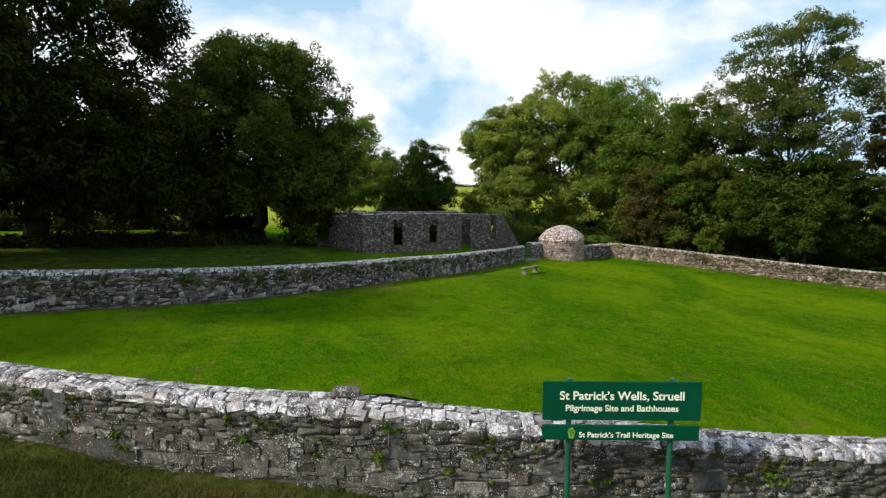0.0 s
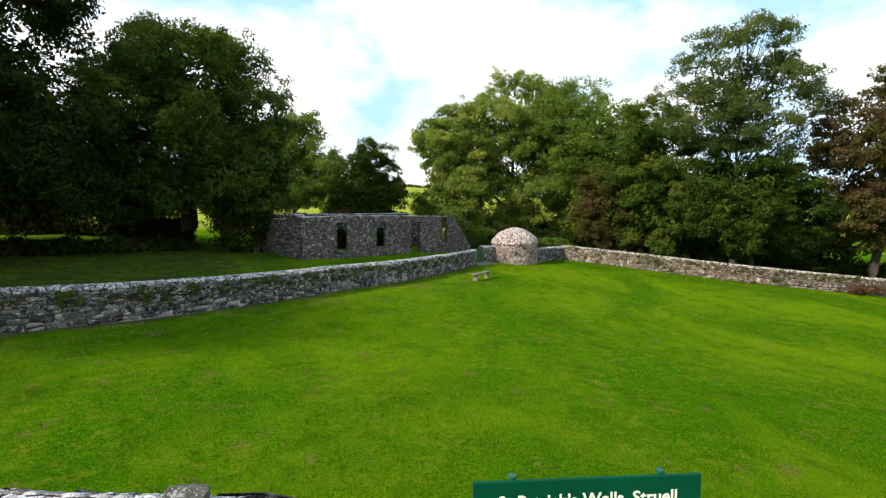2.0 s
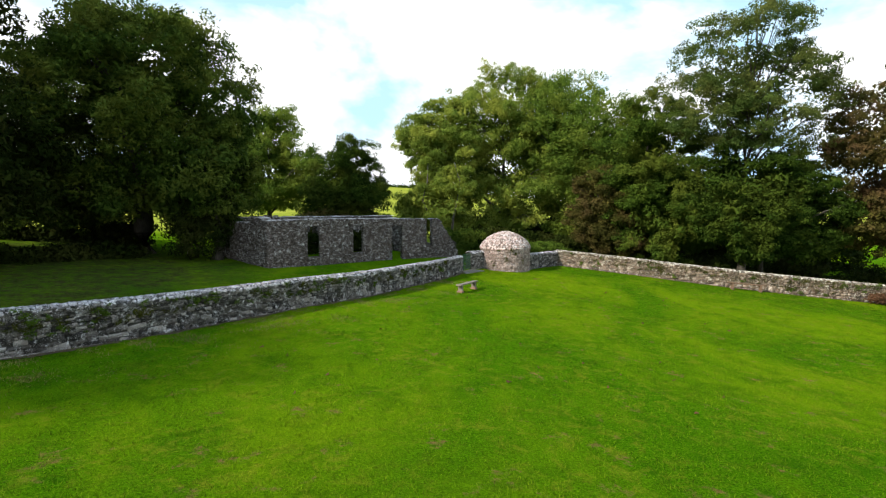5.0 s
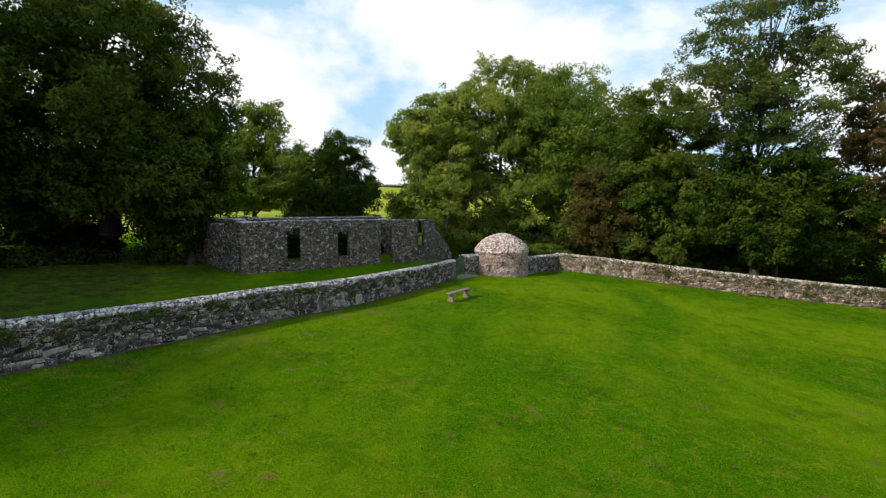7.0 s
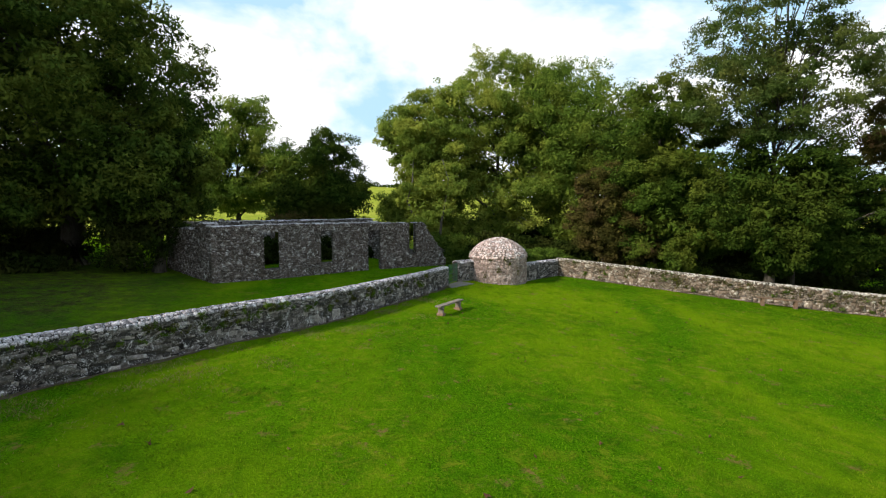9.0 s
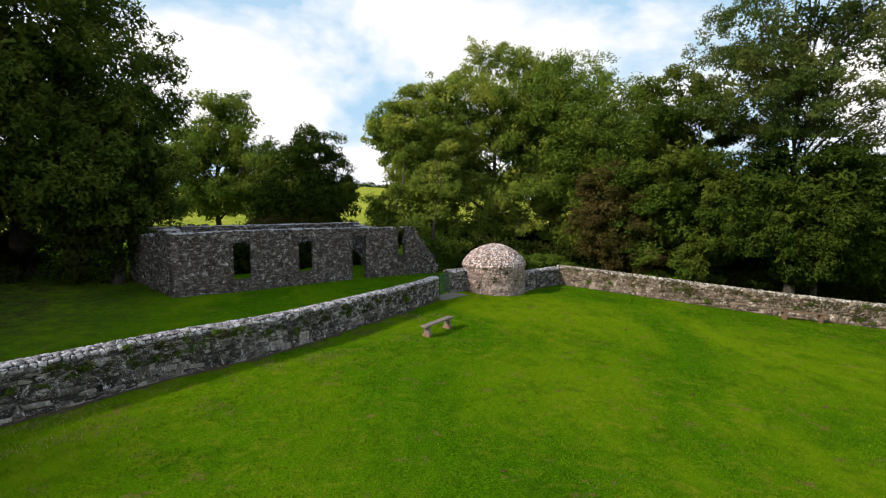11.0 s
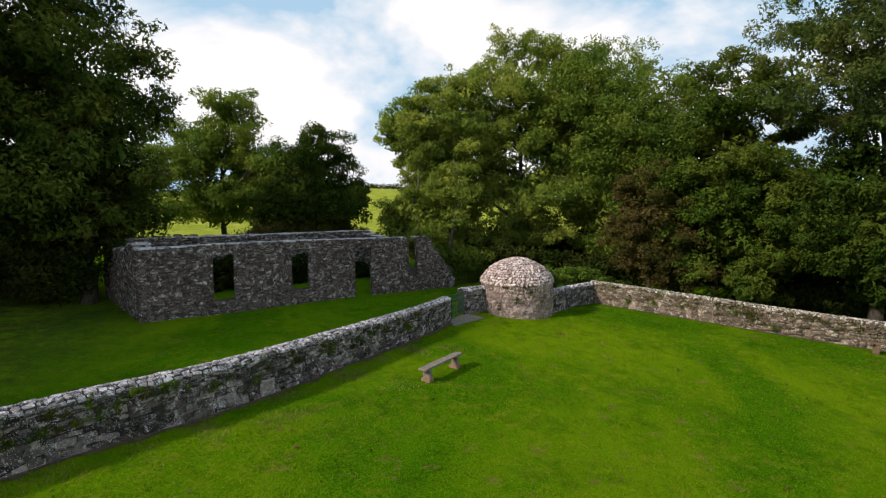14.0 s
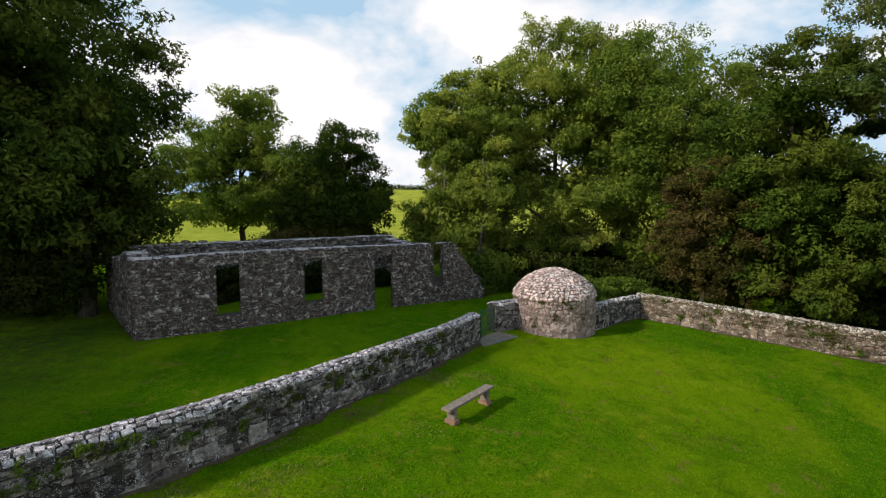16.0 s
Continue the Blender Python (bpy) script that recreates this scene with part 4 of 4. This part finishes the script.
def shrub(name, x, y, blobs, label, leaf, n, size, seed, clump=(0.2, 0.4), fill=1.0, category="shrub"):
    return tree(name, x, y, max(b[2] for b in blobs), blobs, label, leaf, n, size, seed, 0.04, clump, fill, 0.05, limbs=3, category=category)


tree("sycamore_tree", -22.0, 26.5, 19.5, [(0.3, 0, 11.0, 7.5, 7.2, 8.6), (3.5, -2.5, 5.0, 5.0, 4.5, 3.8), (5.4, 2.2, 4.2, 3.8, 3.6, 3.4), (-3, 1, 4.5, 5.0, 5.0, 3.5), (2.5, 0.5, 3.0, 7.0, 6.0, 2.4)], "tall very dark shaded sycamore with dense low boughs", L_SHADE, 140000, 0.27, 41, 0.5, (0.7, 1.2), 1.1, 0.7)
# mostly out of view, placed and sized for the shade left of the lawn wall
tree("sycamore_tree", -22.5, 18.0, 13.5, [(0, 0, 7.6, 6.2, 6.2, 5.6), (1.5, -1.0, 4.2, 4.8, 4.6, 3.2)], "dark shaded sycamore at the end of the tree row", L_SHADE, 80000, 0.28, 40, 0.45, (0.7, 1.3), 1.0, 1.0)
# out of view, added to cast shade on the grass by the lawn wall
tree("sycamore_tree", -25.5, 8.5, 16.5, [(0, 0, 9.6, 6.0, 6.0, 6.6), (1.0, 0, 4.4, 4.6, 4.6, 3.2)], "unseen sycamore added near the roadside to shade the lawn", L_SHADE, 40000, 0.36, 39, 0.45, (0.8, 1.4), 1.0, 1.0)
tree("sycamore_tree", -13.2, 35.6, 15.4, [(0.3, 0, 8.4, 6.8, 6.3, 5.9), (4.0, -1.0, 4.8, 3.0, 3.2, 3.8), (-0.8, 0, 10.0, 5.2, 5.0, 4.5), (0.6, -1.0, 3.6, 5.4, 3.6, 2.4), (-4.5, -1.5, 4.6, 4.6, 3.6, 3.4), (-5.5, 2.0, 3.0, 4.4, 3.0, 2.2), (3.2, 1.5, 3.2, 3.2, 2.6, 2.2)], "huge rounded dark green sycamore overhanging the ruin", L_BROAD, 190000, 0.215, 42, 0.6, (0.45, 0.85), 1.1, 1.2, limbs=22)
tree("ivied_tree", -8.7, 34.4, 6.5, [(0, 0, 3.4, 1.5, 1.4, 3.2), (0.3, 0.3, 5.2, 1.7, 1.7, 1.6), (-1.0, -0.5, 1.4, 1.5, 1.3, 1.7), (-1.2, 0.6, 3.6, 1.7, 1.6, 2.6)], "dark ivy-clad trunk beside the ruin's end wall", L_SHADE, 26000, 0.17, 61, 0.3, (0.4, 0.7), 1.2, 0.05, limbs=4)
tree("ash_tree", -9.4, 50.0, 11.6, [(1.0, 0, 8.9, 2.3, 2.4, 2.9), (-1.8, 0, 6.6, 3.6, 3.2, 2.8), (3.2, 0, 5.6, 2.4, 2.6, 2.8), (-0.5, 0, 4.0, 4.0, 3.0, 2.0)], "light green ash with an open crown behind the ruin", L_FRESH, 70000, 0.20, 43, 0.25, (0.45, 0.9), 0.85, 1.6, limbs=14)
tree("hawthorn_tree", -2.2, 46.4, 9.2, [(0.2, 0, 5.3, 2.6, 2.6, 3.8), (1.4, 0, 3.4, 2.2, 2.2, 2.6), (-2.2, 0, 3.2, 2.4, 2.2, 2.6)], "compact dark green tree behind the ruin", L_DENSE, 70000, 0.18, 44, 0.25, (0.4, 0.8), 1.0, 0.6)
tree("ash_tree", 5.2, 48.4, 12.4, [(0.6, 0, 8.6, 3.4, 3.2, 4.4), (-1.5, 0, 9.4, 1.9, 1.7, 2.6), (0.8, -1.5, 4.0, 3.4, 3.0, 3.6), (-1.5, -0.5, 3.0, 2.0, 1.8, 2.4)], "tall leafy ash with pale trunks and drooping boughs", L_ASH, 105000, 0.185, 45, 0.22, (0.4, 0.8), 0.9, 0.4, limbs=16, stems=((-0.6, -2.6), (1.6, -3.4)))
tree("ash_tree", 11.8, 50.2, 17.6, [(0.6, 0, 11.4, 5.4, 4.5, 6.0), (-3.2, -0.5, 10.0, 3.8, 3.2, 5.4), (0.0, -1.5, 5.0, 4.6, 3.2, 3.6), (4.0, 0, 10.4, 3.6, 3.2, 5.4)], "tallest ash with a yellow-green sunlit top", L_ASH, 160000, 0.185, 46, 0.32, (0.45, 0.9), 0.9, 2.0, limbs=18)
tree("ash_tree", 18.4, 49.0, 17.0, [(0.3, 0, 11.0, 5.4, 4.4, 6.4), (3.6, -0.5, 9.6, 3.6, 3.0, 4.8), (1, -1, 5.0, 4.8, 3.6, 4.6), (-2.6, -0.6, 9.8, 4.2, 3.6, 6.4)], "broad mid-green ash among the boundary trees", L_FRESH, 130000, 0.195, 47, 0.32, (0.5, 1.0), 1.15, 0.4)
tree("hawthorn_tree", 16.6, 39.8, 7.5, [(0, 0, 4.2, 2.2, 1.9, 3.2), (1.6, -0.3, 2.6, 2.2, 1.7, 2.4)], "brownish olive hawthorn leaning over the field wall", L_OLIVE, 74000, 0.125, 48, 0.14, (0.3, 0.6), 1.0, 0.2)
tree("field_maple_tree", 19.8, 39.2, 13.2, [(0.2, 0, 8.4, 3.9, 3.2, 5.0), (0.6, -1.2, 3.8, 3.6, 2.4, 3.8)], "dense dark green tree behind the field wall", L_MID, 110000, 0.165, 49, 0.25, (0.4, 0.75), 1.0, 0.2)
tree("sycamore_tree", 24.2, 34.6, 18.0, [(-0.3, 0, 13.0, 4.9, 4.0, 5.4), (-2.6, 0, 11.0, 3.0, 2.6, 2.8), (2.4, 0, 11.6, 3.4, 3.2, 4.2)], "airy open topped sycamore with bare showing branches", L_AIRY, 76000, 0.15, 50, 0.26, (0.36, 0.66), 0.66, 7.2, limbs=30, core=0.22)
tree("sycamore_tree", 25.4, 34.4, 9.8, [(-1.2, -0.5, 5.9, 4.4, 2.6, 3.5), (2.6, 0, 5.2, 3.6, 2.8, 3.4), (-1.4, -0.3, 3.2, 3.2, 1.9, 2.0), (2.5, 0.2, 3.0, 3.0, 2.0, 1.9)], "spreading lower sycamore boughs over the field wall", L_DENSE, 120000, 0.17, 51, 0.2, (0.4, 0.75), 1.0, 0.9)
tree("sycamore_tree", 33.4, 32.8, 15.0, [(0, 0, 9.8, 4.8, 4.2, 5.4), (0, 0, 5.0, 4.0, 3.6, 2.8)], "brownish green tree with a pale leaning trunk", L_OLIVE, 70000, 0.20, 52, 0.34, (0.45, 0.85), 0.8, 2.6, limbs=16)
tree("ash_tree", 27.5, 46.5, 11.0, [(0, 0, 5.6, 5.4, 4.0, 5.2), (5, 0, 4.6, 4.6, 3.5, 4.4)], "mid-green tree in the hedge line beyond the wall", L_MID, 46000, 0.28, 53, 0.3, (0.6, 1.1), 1.0, 0.3)


# ---- hedges and undergrowth ----
def hedge(name, pts, height, depth, label, leaf, n, size, seed, clump=(0.35, 0.7)):
    """An uneven hedge along a plan line."""
    rng = np.random.default_rng(seed)
    t, q = spline(pts, 0.5)
    cs, rs = [], []
    for x, y in q:
        hh = height * (0.75 + 0.45 * noise.noise((x * 0.35, y * 0.35, seed)))
        for _ in range(int(3 + 3 * height)):
            r = rng.uniform(*clump)
            px, py = x + rng.normal(0, depth * 0.4), y + rng.normal(0, depth * 0.4)
            cs.append((px, py, gz(px, py) + max(0.1, rng.random() ** 0.8 * hh - r * 0.4)))
            rs.append(r)
    v, f = leaves(np.array(cs), np.array(rs), n, size, rng)
    return tagged(new(name, quick_mesh(name, v, f, leaf)), label, "hedge", kind="stuff")


# added thicket: near-black leaves fill the deep shade under the trees
hedge("hedge", [(6.5, 54.0), (12.0, 54.5), (20.0, 53.0), (30.0, 50.0), (42.0, 44.0)], 4.5, 2.0, "added near-black thicket filling the shade beneath the boundary trees", L_SHADE, 40000, 0.39, 71, (0.6, 1.1))
hedge("hedge", [(22.0, 40.5), (27.0, 38.2), (33.0, 36.2), (40.0, 34.5)], 2.2, 1.5, "low undergrowth behind the field wall, shade in its leaf colour", L_SHADE, 26000, 0.22, 72)
# hides the bright pasture; shade under the trees is put into its near-black leaves
hedge("hedge", [(-34.0, 37.0), (-26.0, 38.0), (-19.0, 38.5), (-14.5, 38.0)], 1.75, 1.1, "near-black hedge filling the deep shade beneath the trees", L_SHADE, 26000, 0.27, 73)
# added undergrowth: near-black leaves stand in for shade under the sycamores
hedge("ivy_undergrowth", [(-29.0, 20.5), (-22.0, 24.0), (-17.0, 28.5), (-14.5, 32.0), (-12.8, 33.6)], 0.95, 1.2, "added near-black undergrowth standing in for shade under the sycamores", L_SHADE, 26000, 0.24, 77)
hedge("bracken", [(10.6, 38.6), (12.5, 40.4), (14.6, 41.2)], 1.9, 0.9, "fresh green bracken and brambles behind the well house", L_IVY, 22000, 0.14, 74, (0.25, 0.5))
hedge("hedge", [(-5.6, 42.5), (-3.0, 44.2), (0.0, 46.5)], 3.6, 0.8, "tangled brown-green scrub behind the ruin", L_OLIVE, 14000, 0.18, 75)
# added undergrowth, near-black where only deep shade lies behind the well house
hedge("hedge", [(8.0, 45.6), (11.0, 45.2), (14.0, 44.6), (17.0, 43.6)], 2.8, 1.2, "added near-black undergrowth filling the shade behind the well house", L_SHADE, 20000, 0.24, 82)
hedge("hedge", [(5.4, 43.0), (6.6, 43.6), (8.0, 44.6)], 2.6, 0.9, "drooping leafy undergrowth at the ruin's broken end", L_MID, 16000, 0.2, 76)


hedge("far_hedgerow", [(-60.0, 118.0), (-25.0, 132.0), (5.0, 140.0), (40.0, 142.0)], 1.6, 1.2, "thin dark hedgerow along the hill crest", L_DENSE, 9000, 0.7, 78, (0.6, 1.3))
hedge("far_hedgerow", [(-75.0, 70.0), (-45.0, 78.0), (-22.0, 84.0)], 1.8, 1.0, "dark field hedge beyond the sycamores", L_DENSE, 9000, 0.5, 79, (0.6, 1.2))
# added ivy: its near-black leaves make the ruin's inside look shaded
hedge("inner_ivy", [(*rp(0.9, 4.55),), (*rp(5.0, 4.6),), (*rp(9.0, 4.55),), (*rp(13.0, 4.6),)], 1.6, 0.3, "added near-black ivy that darkens the ruin's inside like shade", L_SHADE, 26000, 0.16, 81, (0.2, 0.4))
shrub("dock_heap", 29.0, 29.55, [(0, 0, 0.25, 0.9, 0.35, 0.35), (0.9, -0.2, 0.2, 0.7, 0.3, 0.3)], "withered reddish-brown dock plants at the wall foot", L_BROWN, 5000, 0.09, 80, (0.12, 0.25))


def soil_strip(run, u0, u1, label):
    """A narrow, ragged strip of bare earth along the foot of a wall."""
    r = random.Random(int(u0 * 10))
    verts, faces = [], []
    us = np.arange(u0, u1, 0.25)
    for u in us:
        p, d, n, h = run.frame_at(u)
        for off in (-0.06, 0.12 + r.uniform(-0.06, 0.14)):
            q = p + n * off
            verts.append((q[0], q[1], gz(q[0], q[1]) + 0.012))
    for i in range(len(us) - 1):
        faces.append((2 * i, 2 * i + 1, 2 * i + 3, 2 * i + 2))
    tagged(new("soil_strip", mesh_of("soil_strip", verts, faces, M_EARTH)), label, "soil", kind="structure")


soil_strip(left_run, 1.0, left_run.len - 0.1, "bare brown earth along the lawn wall foot")
soil_strip(right_run, 0.3, right_run.len - 1.0, "bare brown earth along the field wall foot")


# ---- rail by the ruin ----
rail = thing("wooden_rail", pose(-10.78, 35.6, gz(-10.4, 35.7), 0, 0, 20), "dark low wooden rail between posts beside the ruin", "fence")
for x in (0.0, 0.78):
    part("post", block(0.09, 0.09, 0.95, (x, 0, 0.15), 0.01), M_WOOD, rail)
part("rail", block(0.98, 0.05, 0.08, (0.39, -0.07, 0.56), 0.01), M_WOOD, rail)

# ---- slabs and plants on the walls ----
for x, z, w, h in ((-5.25, 1.28, 0.64, 0.62), (-0.34, 1.23, 0.60, 0.44), (-2.05, 1.15, 0.30, 0.28), (-4.35, 0.85, 0.36, 0.32), (3.2, 0.80, 0.44, 0.40), (1.35, 0.92, 0.36, 0.34)):
    y = float(np.interp(x, FRONT_X, FRONT_Y)) - 0.004
    dy = float(np.interp(x + 0.2, FRONT_X, FRONT_Y) - np.interp(x - 0.2, FRONT_X, FRONT_Y)) / 0.4
    ob = part("slab", block(w, 0.07, h, (0, 0, 0), 0.012, None, 0.012, int(w * 1000)), M_SLAB, front, "smooth grey slate slab set in the wall")
    ob.matrix_basis = pose(x, y, z, 0, random.uniform(-3, 3), math.degrees(math.atan(dy)))
loose = thing("loose_stone", pose(-1.20, 5.92, 1.70, 4, 7, 12), "loose dark slab lying on the wall top", "stone")
ob = new("stone", mesh_of("stone", SHAPES[3][0] * np.array([0.40, 0.24, 0.045]), SHAPES[3][1], M_FRONT))
ob.parent = loose


def wall_plants(run, count, span, heights, r, n, size, label, seed, leaf=L_IVY):
    """Fern and ivy tufts rooted in a wall's face."""
    rng, rt = np.random.default_rng(seed), random.Random(seed)
    cs, rs = [], []
    for _ in range(count):
        p, d, nn, h = run.frame_at(rt.uniform(*span))
        at, rr = p + nn * 0.02 + Z3 * rt.uniform(*heights) * h, rt.uniform(*r)
        for k in range(6):
            cs.append(at + d * rng.normal(0, rr * 0.8) + Z3 * rng.normal(0, rr * 0.5) + nn * abs(rng.normal(0, rr * 0.25)))
            rs.append(rr * 0.55)
    v, f = leaves(np.array(cs), np.array(rs), n, size, rng, 0.3)
    tagged(new("wall_plants", quick_mesh("wall_plants", v, f, leaf)), label, "plants", kind="stuff")


wall_plants(left_run, 60, (10.0, 31.0), (0.45, 0.9), (0.05, 0.15), 6500, 0.055, "fern and ivy tufts growing from the lawn wall", 301)
wall_plants(front_run, 20, (6.5, 18.0), (0.3, 0.85), (0.03, 0.09), 1500, 0.045, "small fern tufts in the roadside wall joints", 302)
wall_plants(left_run, 80, (3.0, 31.0), (0.52, 0.86), (0.05, 0.15), 7000, 0.05, "brown-green moss and small ferns under the wall capping", 304, L_MOSS)
wall_plants(front_run, 30, (5.0, 18.0), (0.60, 0.84), (0.03, 0.08), 2200, 0.035, "small mossy tufts under the roadside wall capping", 305, L_MOSS)
wall_plants(right_run, 40, (0.5, 24.0), (0.3, 0.9), (0.06, 0.16), 3600, 0.06, "olive moss and ferns in the field wall joints", 306, L_MOSS)
wall_plants(right_run, 26, (0.5, 22.0), (0.1, 0.95), (0.06, 0.2), 3200, 0.07, "ivy and fern patches on the field wall", 303)


def moss_streaks(run, count, span, seed, label):
    """Moss hanging in narrow uneven streaks from under a wall's capping."""
    rng = np.random.default_rng(seed)
    cs, rs = [], []
    for _ in range(count):
        u, drop, wide = rng.uniform(*span), rng.uniform(0.12, 0.6), rng.uniform(0.03, 0.16)
        for k in range(14):
            p, d, nn, h = run.frame_at(u + rng.normal(0, wide))
            cs.append(p + nn * 0.015 + Z3 * (h - 0.10 - drop * rng.random() ** 1.3))
            rs.append(rng.uniform(0.03, 0.07))
    v, f = leaves(np.array(cs), np.array(rs), count * 90, 0.05, rng, 0.2)
    tagged(new("wall_moss", quick_mesh("wall_moss", v, f, L_MOSS)), label, "moss", kind="stuff")


moss_streaks(right_run, 46, (0.5, 23.0), 321, "dark olive moss streaks hanging down the field wall")


def drum_moss(cx, cy, r):
    """Plant tufts rooted in the drum of the well house."""
    rng = np.random.default_rng(311)
    cs, rs = [], []
    for a, z, w, h in ((-101, 0.80, 0.13, 0.20), (-88, 1.40, 0.12, 0.07), (-80, 1.15, 0.08, 0.10), (-128, 0.45, 0.13, 0.16), (-62, 0.75, 0.10, 0.20), (-118, 1.36, 0.10, 0.05)):
        for _ in range(8):
            b = math.radians(a) + rng.normal(0, w * 0.6) / r
            cs.append((cx + (r + 0.02) * math.cos(b), cy + (r + 0.02) * math.sin(b), gz(cx, cy - r) + z + rng.normal(0, h * 0.5)))
            rs.append(0.06)
    v, f = leaves(np.array(cs), np.array(rs), 1500, 0.045, rng, 0.3)
    tagged(new("wall_plants", quick_mesh("wall_plants", v, f, L_MOSS)), "dark green fern and moss tufts on the well house", "plants", kind="stuff")


drum_moss(8.85, 36.5, 1.62)


# ---- grass ----
LEFT_Y, LEFT_X = (9.2, 12.5, 14.1, 16.3, 20.35, 23.0, 25.0, 26.92, 29.29, 32.25, 34.0, 40.0), (-16.5, -11.45, -9.3, -7.0, -3.75, -1.75, 0.05, 1.39, 2.9, 4.79, 5.68, 8.0)
RIGHT_Y, RIGHT_X = (28.6, 30.0, 31.3, 32.7, 34.4, 36.5, 38.8), (34.0, 29.0, 25.0, 21.6, 18.8, 15.9, 13.1)


def blades(name, x, y, tall, wide, mat, label, seed):
    rng = np.random.default_rng(seed)
    n = len(x)
    p = np.stack([x, y, lie(x, y) - 0.004], 1)
    a = rng.uniform(0, 2 * math.pi, n)
    side = np.stack([np.cos(a), np.sin(a), np.zeros(n)], 1) * (wide * rng.uniform(0.7, 1.3, n))[:, None]
    tip = np.stack([rng.normal(0, 0.6, n), rng.normal(0, 0.6, n), np.ones(n)], 1) * (tall * rng.uniform(0.5, 1.3, n))[:, None]
    v = np.stack([p - side, p + side, p + tip], 1).reshape(-1, 3)
    f = np.arange(n)[:, None] * 3 + np.array([[0, 1, 2]])
    return tagged(new(name, quick_mesh(name, v, f, mat)), label, "grass", kind="stuff")


rng = np.random.default_rng(91)
N = 620000
yy = 5.9 + 34.0 * rng.random(N) ** 1.35
xx = rng.uniform(-17, 34, N)
keep = (xx > np.interp(yy, LEFT_Y, LEFT_X) + 0.05) & (yy > np.interp(xx, FRONT_X, FRONT_Y) + 0.5) & (xx < np.interp(yy, RIGHT_Y, RIGHT_X) - 0.05) & (np.hypot(xx - 8.85, yy - 36.5) > 1.65)
keep &= (np.abs(xx - 4.5 - 0.25 * (yy - 17)) < 4 + 0.95 * yy)
xx, yy = xx[keep], yy[keep]
far = 1 + np.clip((yy - 10) / 25, 0, 1)
tufty = 0.75 + 0.3 * np.sin(xx * 5.1 + 2 * np.sin(yy * 1.7)) * np.sin(yy * 4.3 + 2 * np.sin(xx * 2.1)) + 0.2 * np.sin(xx * 13 + yy * 3) * np.sin(yy * 11 - xx * 4)
blades("lawn_grass", xx, yy, 0.055 * tufty, 0.006 * far, L_GRASS, "short mown bright green lawn grass", 92)
xv = rng.normal(-3.5, 4.0, 40000)
yv = np.interp(xv, FRONT_X, FRONT_Y) - np.abs(rng.normal(0, 1.1, 40000))
keep = np.abs(xv) < 12
blades("verge_grass", xv[keep], yv[keep], np.full(keep.sum(), 0.09), np.full(keep.sum(), 0.006), L_ROUGH, "rough brown-green verge grass at the wall foot", 93)

# coarse tufts in a loose strip beside the lawn wall, and scattered fallen leaves
us, offs = rng.uniform(8.0, 31.0, 30000), 0.25 + np.abs(rng.normal(0, 1.1, 30000))
spots = np.array([left_run.frame_at(u)[0] + left_run.frame_at(u)[2] * o for u, o in zip(us, offs)])
xs, ys = spots[:, 0], spots[:, 1]
keep = np.sin(xs * 2.3 + 1.5 * np.sin(ys * 1.1)) * np.sin(ys * 2.9 + 1.7 * np.sin(xs * 1.3)) + 0.35 * rng.normal(size=len(xs)) > 0.5
blades("tufted_grass", xs[keep], ys[keep], np.full(keep.sum(), 0.05), np.full(keep.sum(), 0.010), L_STRAW, "coarse straw-coloured grass tufts along the lawn wall", 94)
lx, ly = rng.uniform(-2.0, 17.0, 90), rng.uniform(14.0, 31.0, 90)
lv, lf = leaves(np.stack([lx, ly, lie(lx, ly) + 0.035], 1), np.full(90, 0.02), 90, 0.12, rng, 0.9)
tagged(new("fallen_leaves", quick_mesh("fallen_leaves", lv, lf, L_BROWN)), "scattered withered leaves lying on the lawn", "leaves", kind="stuff")
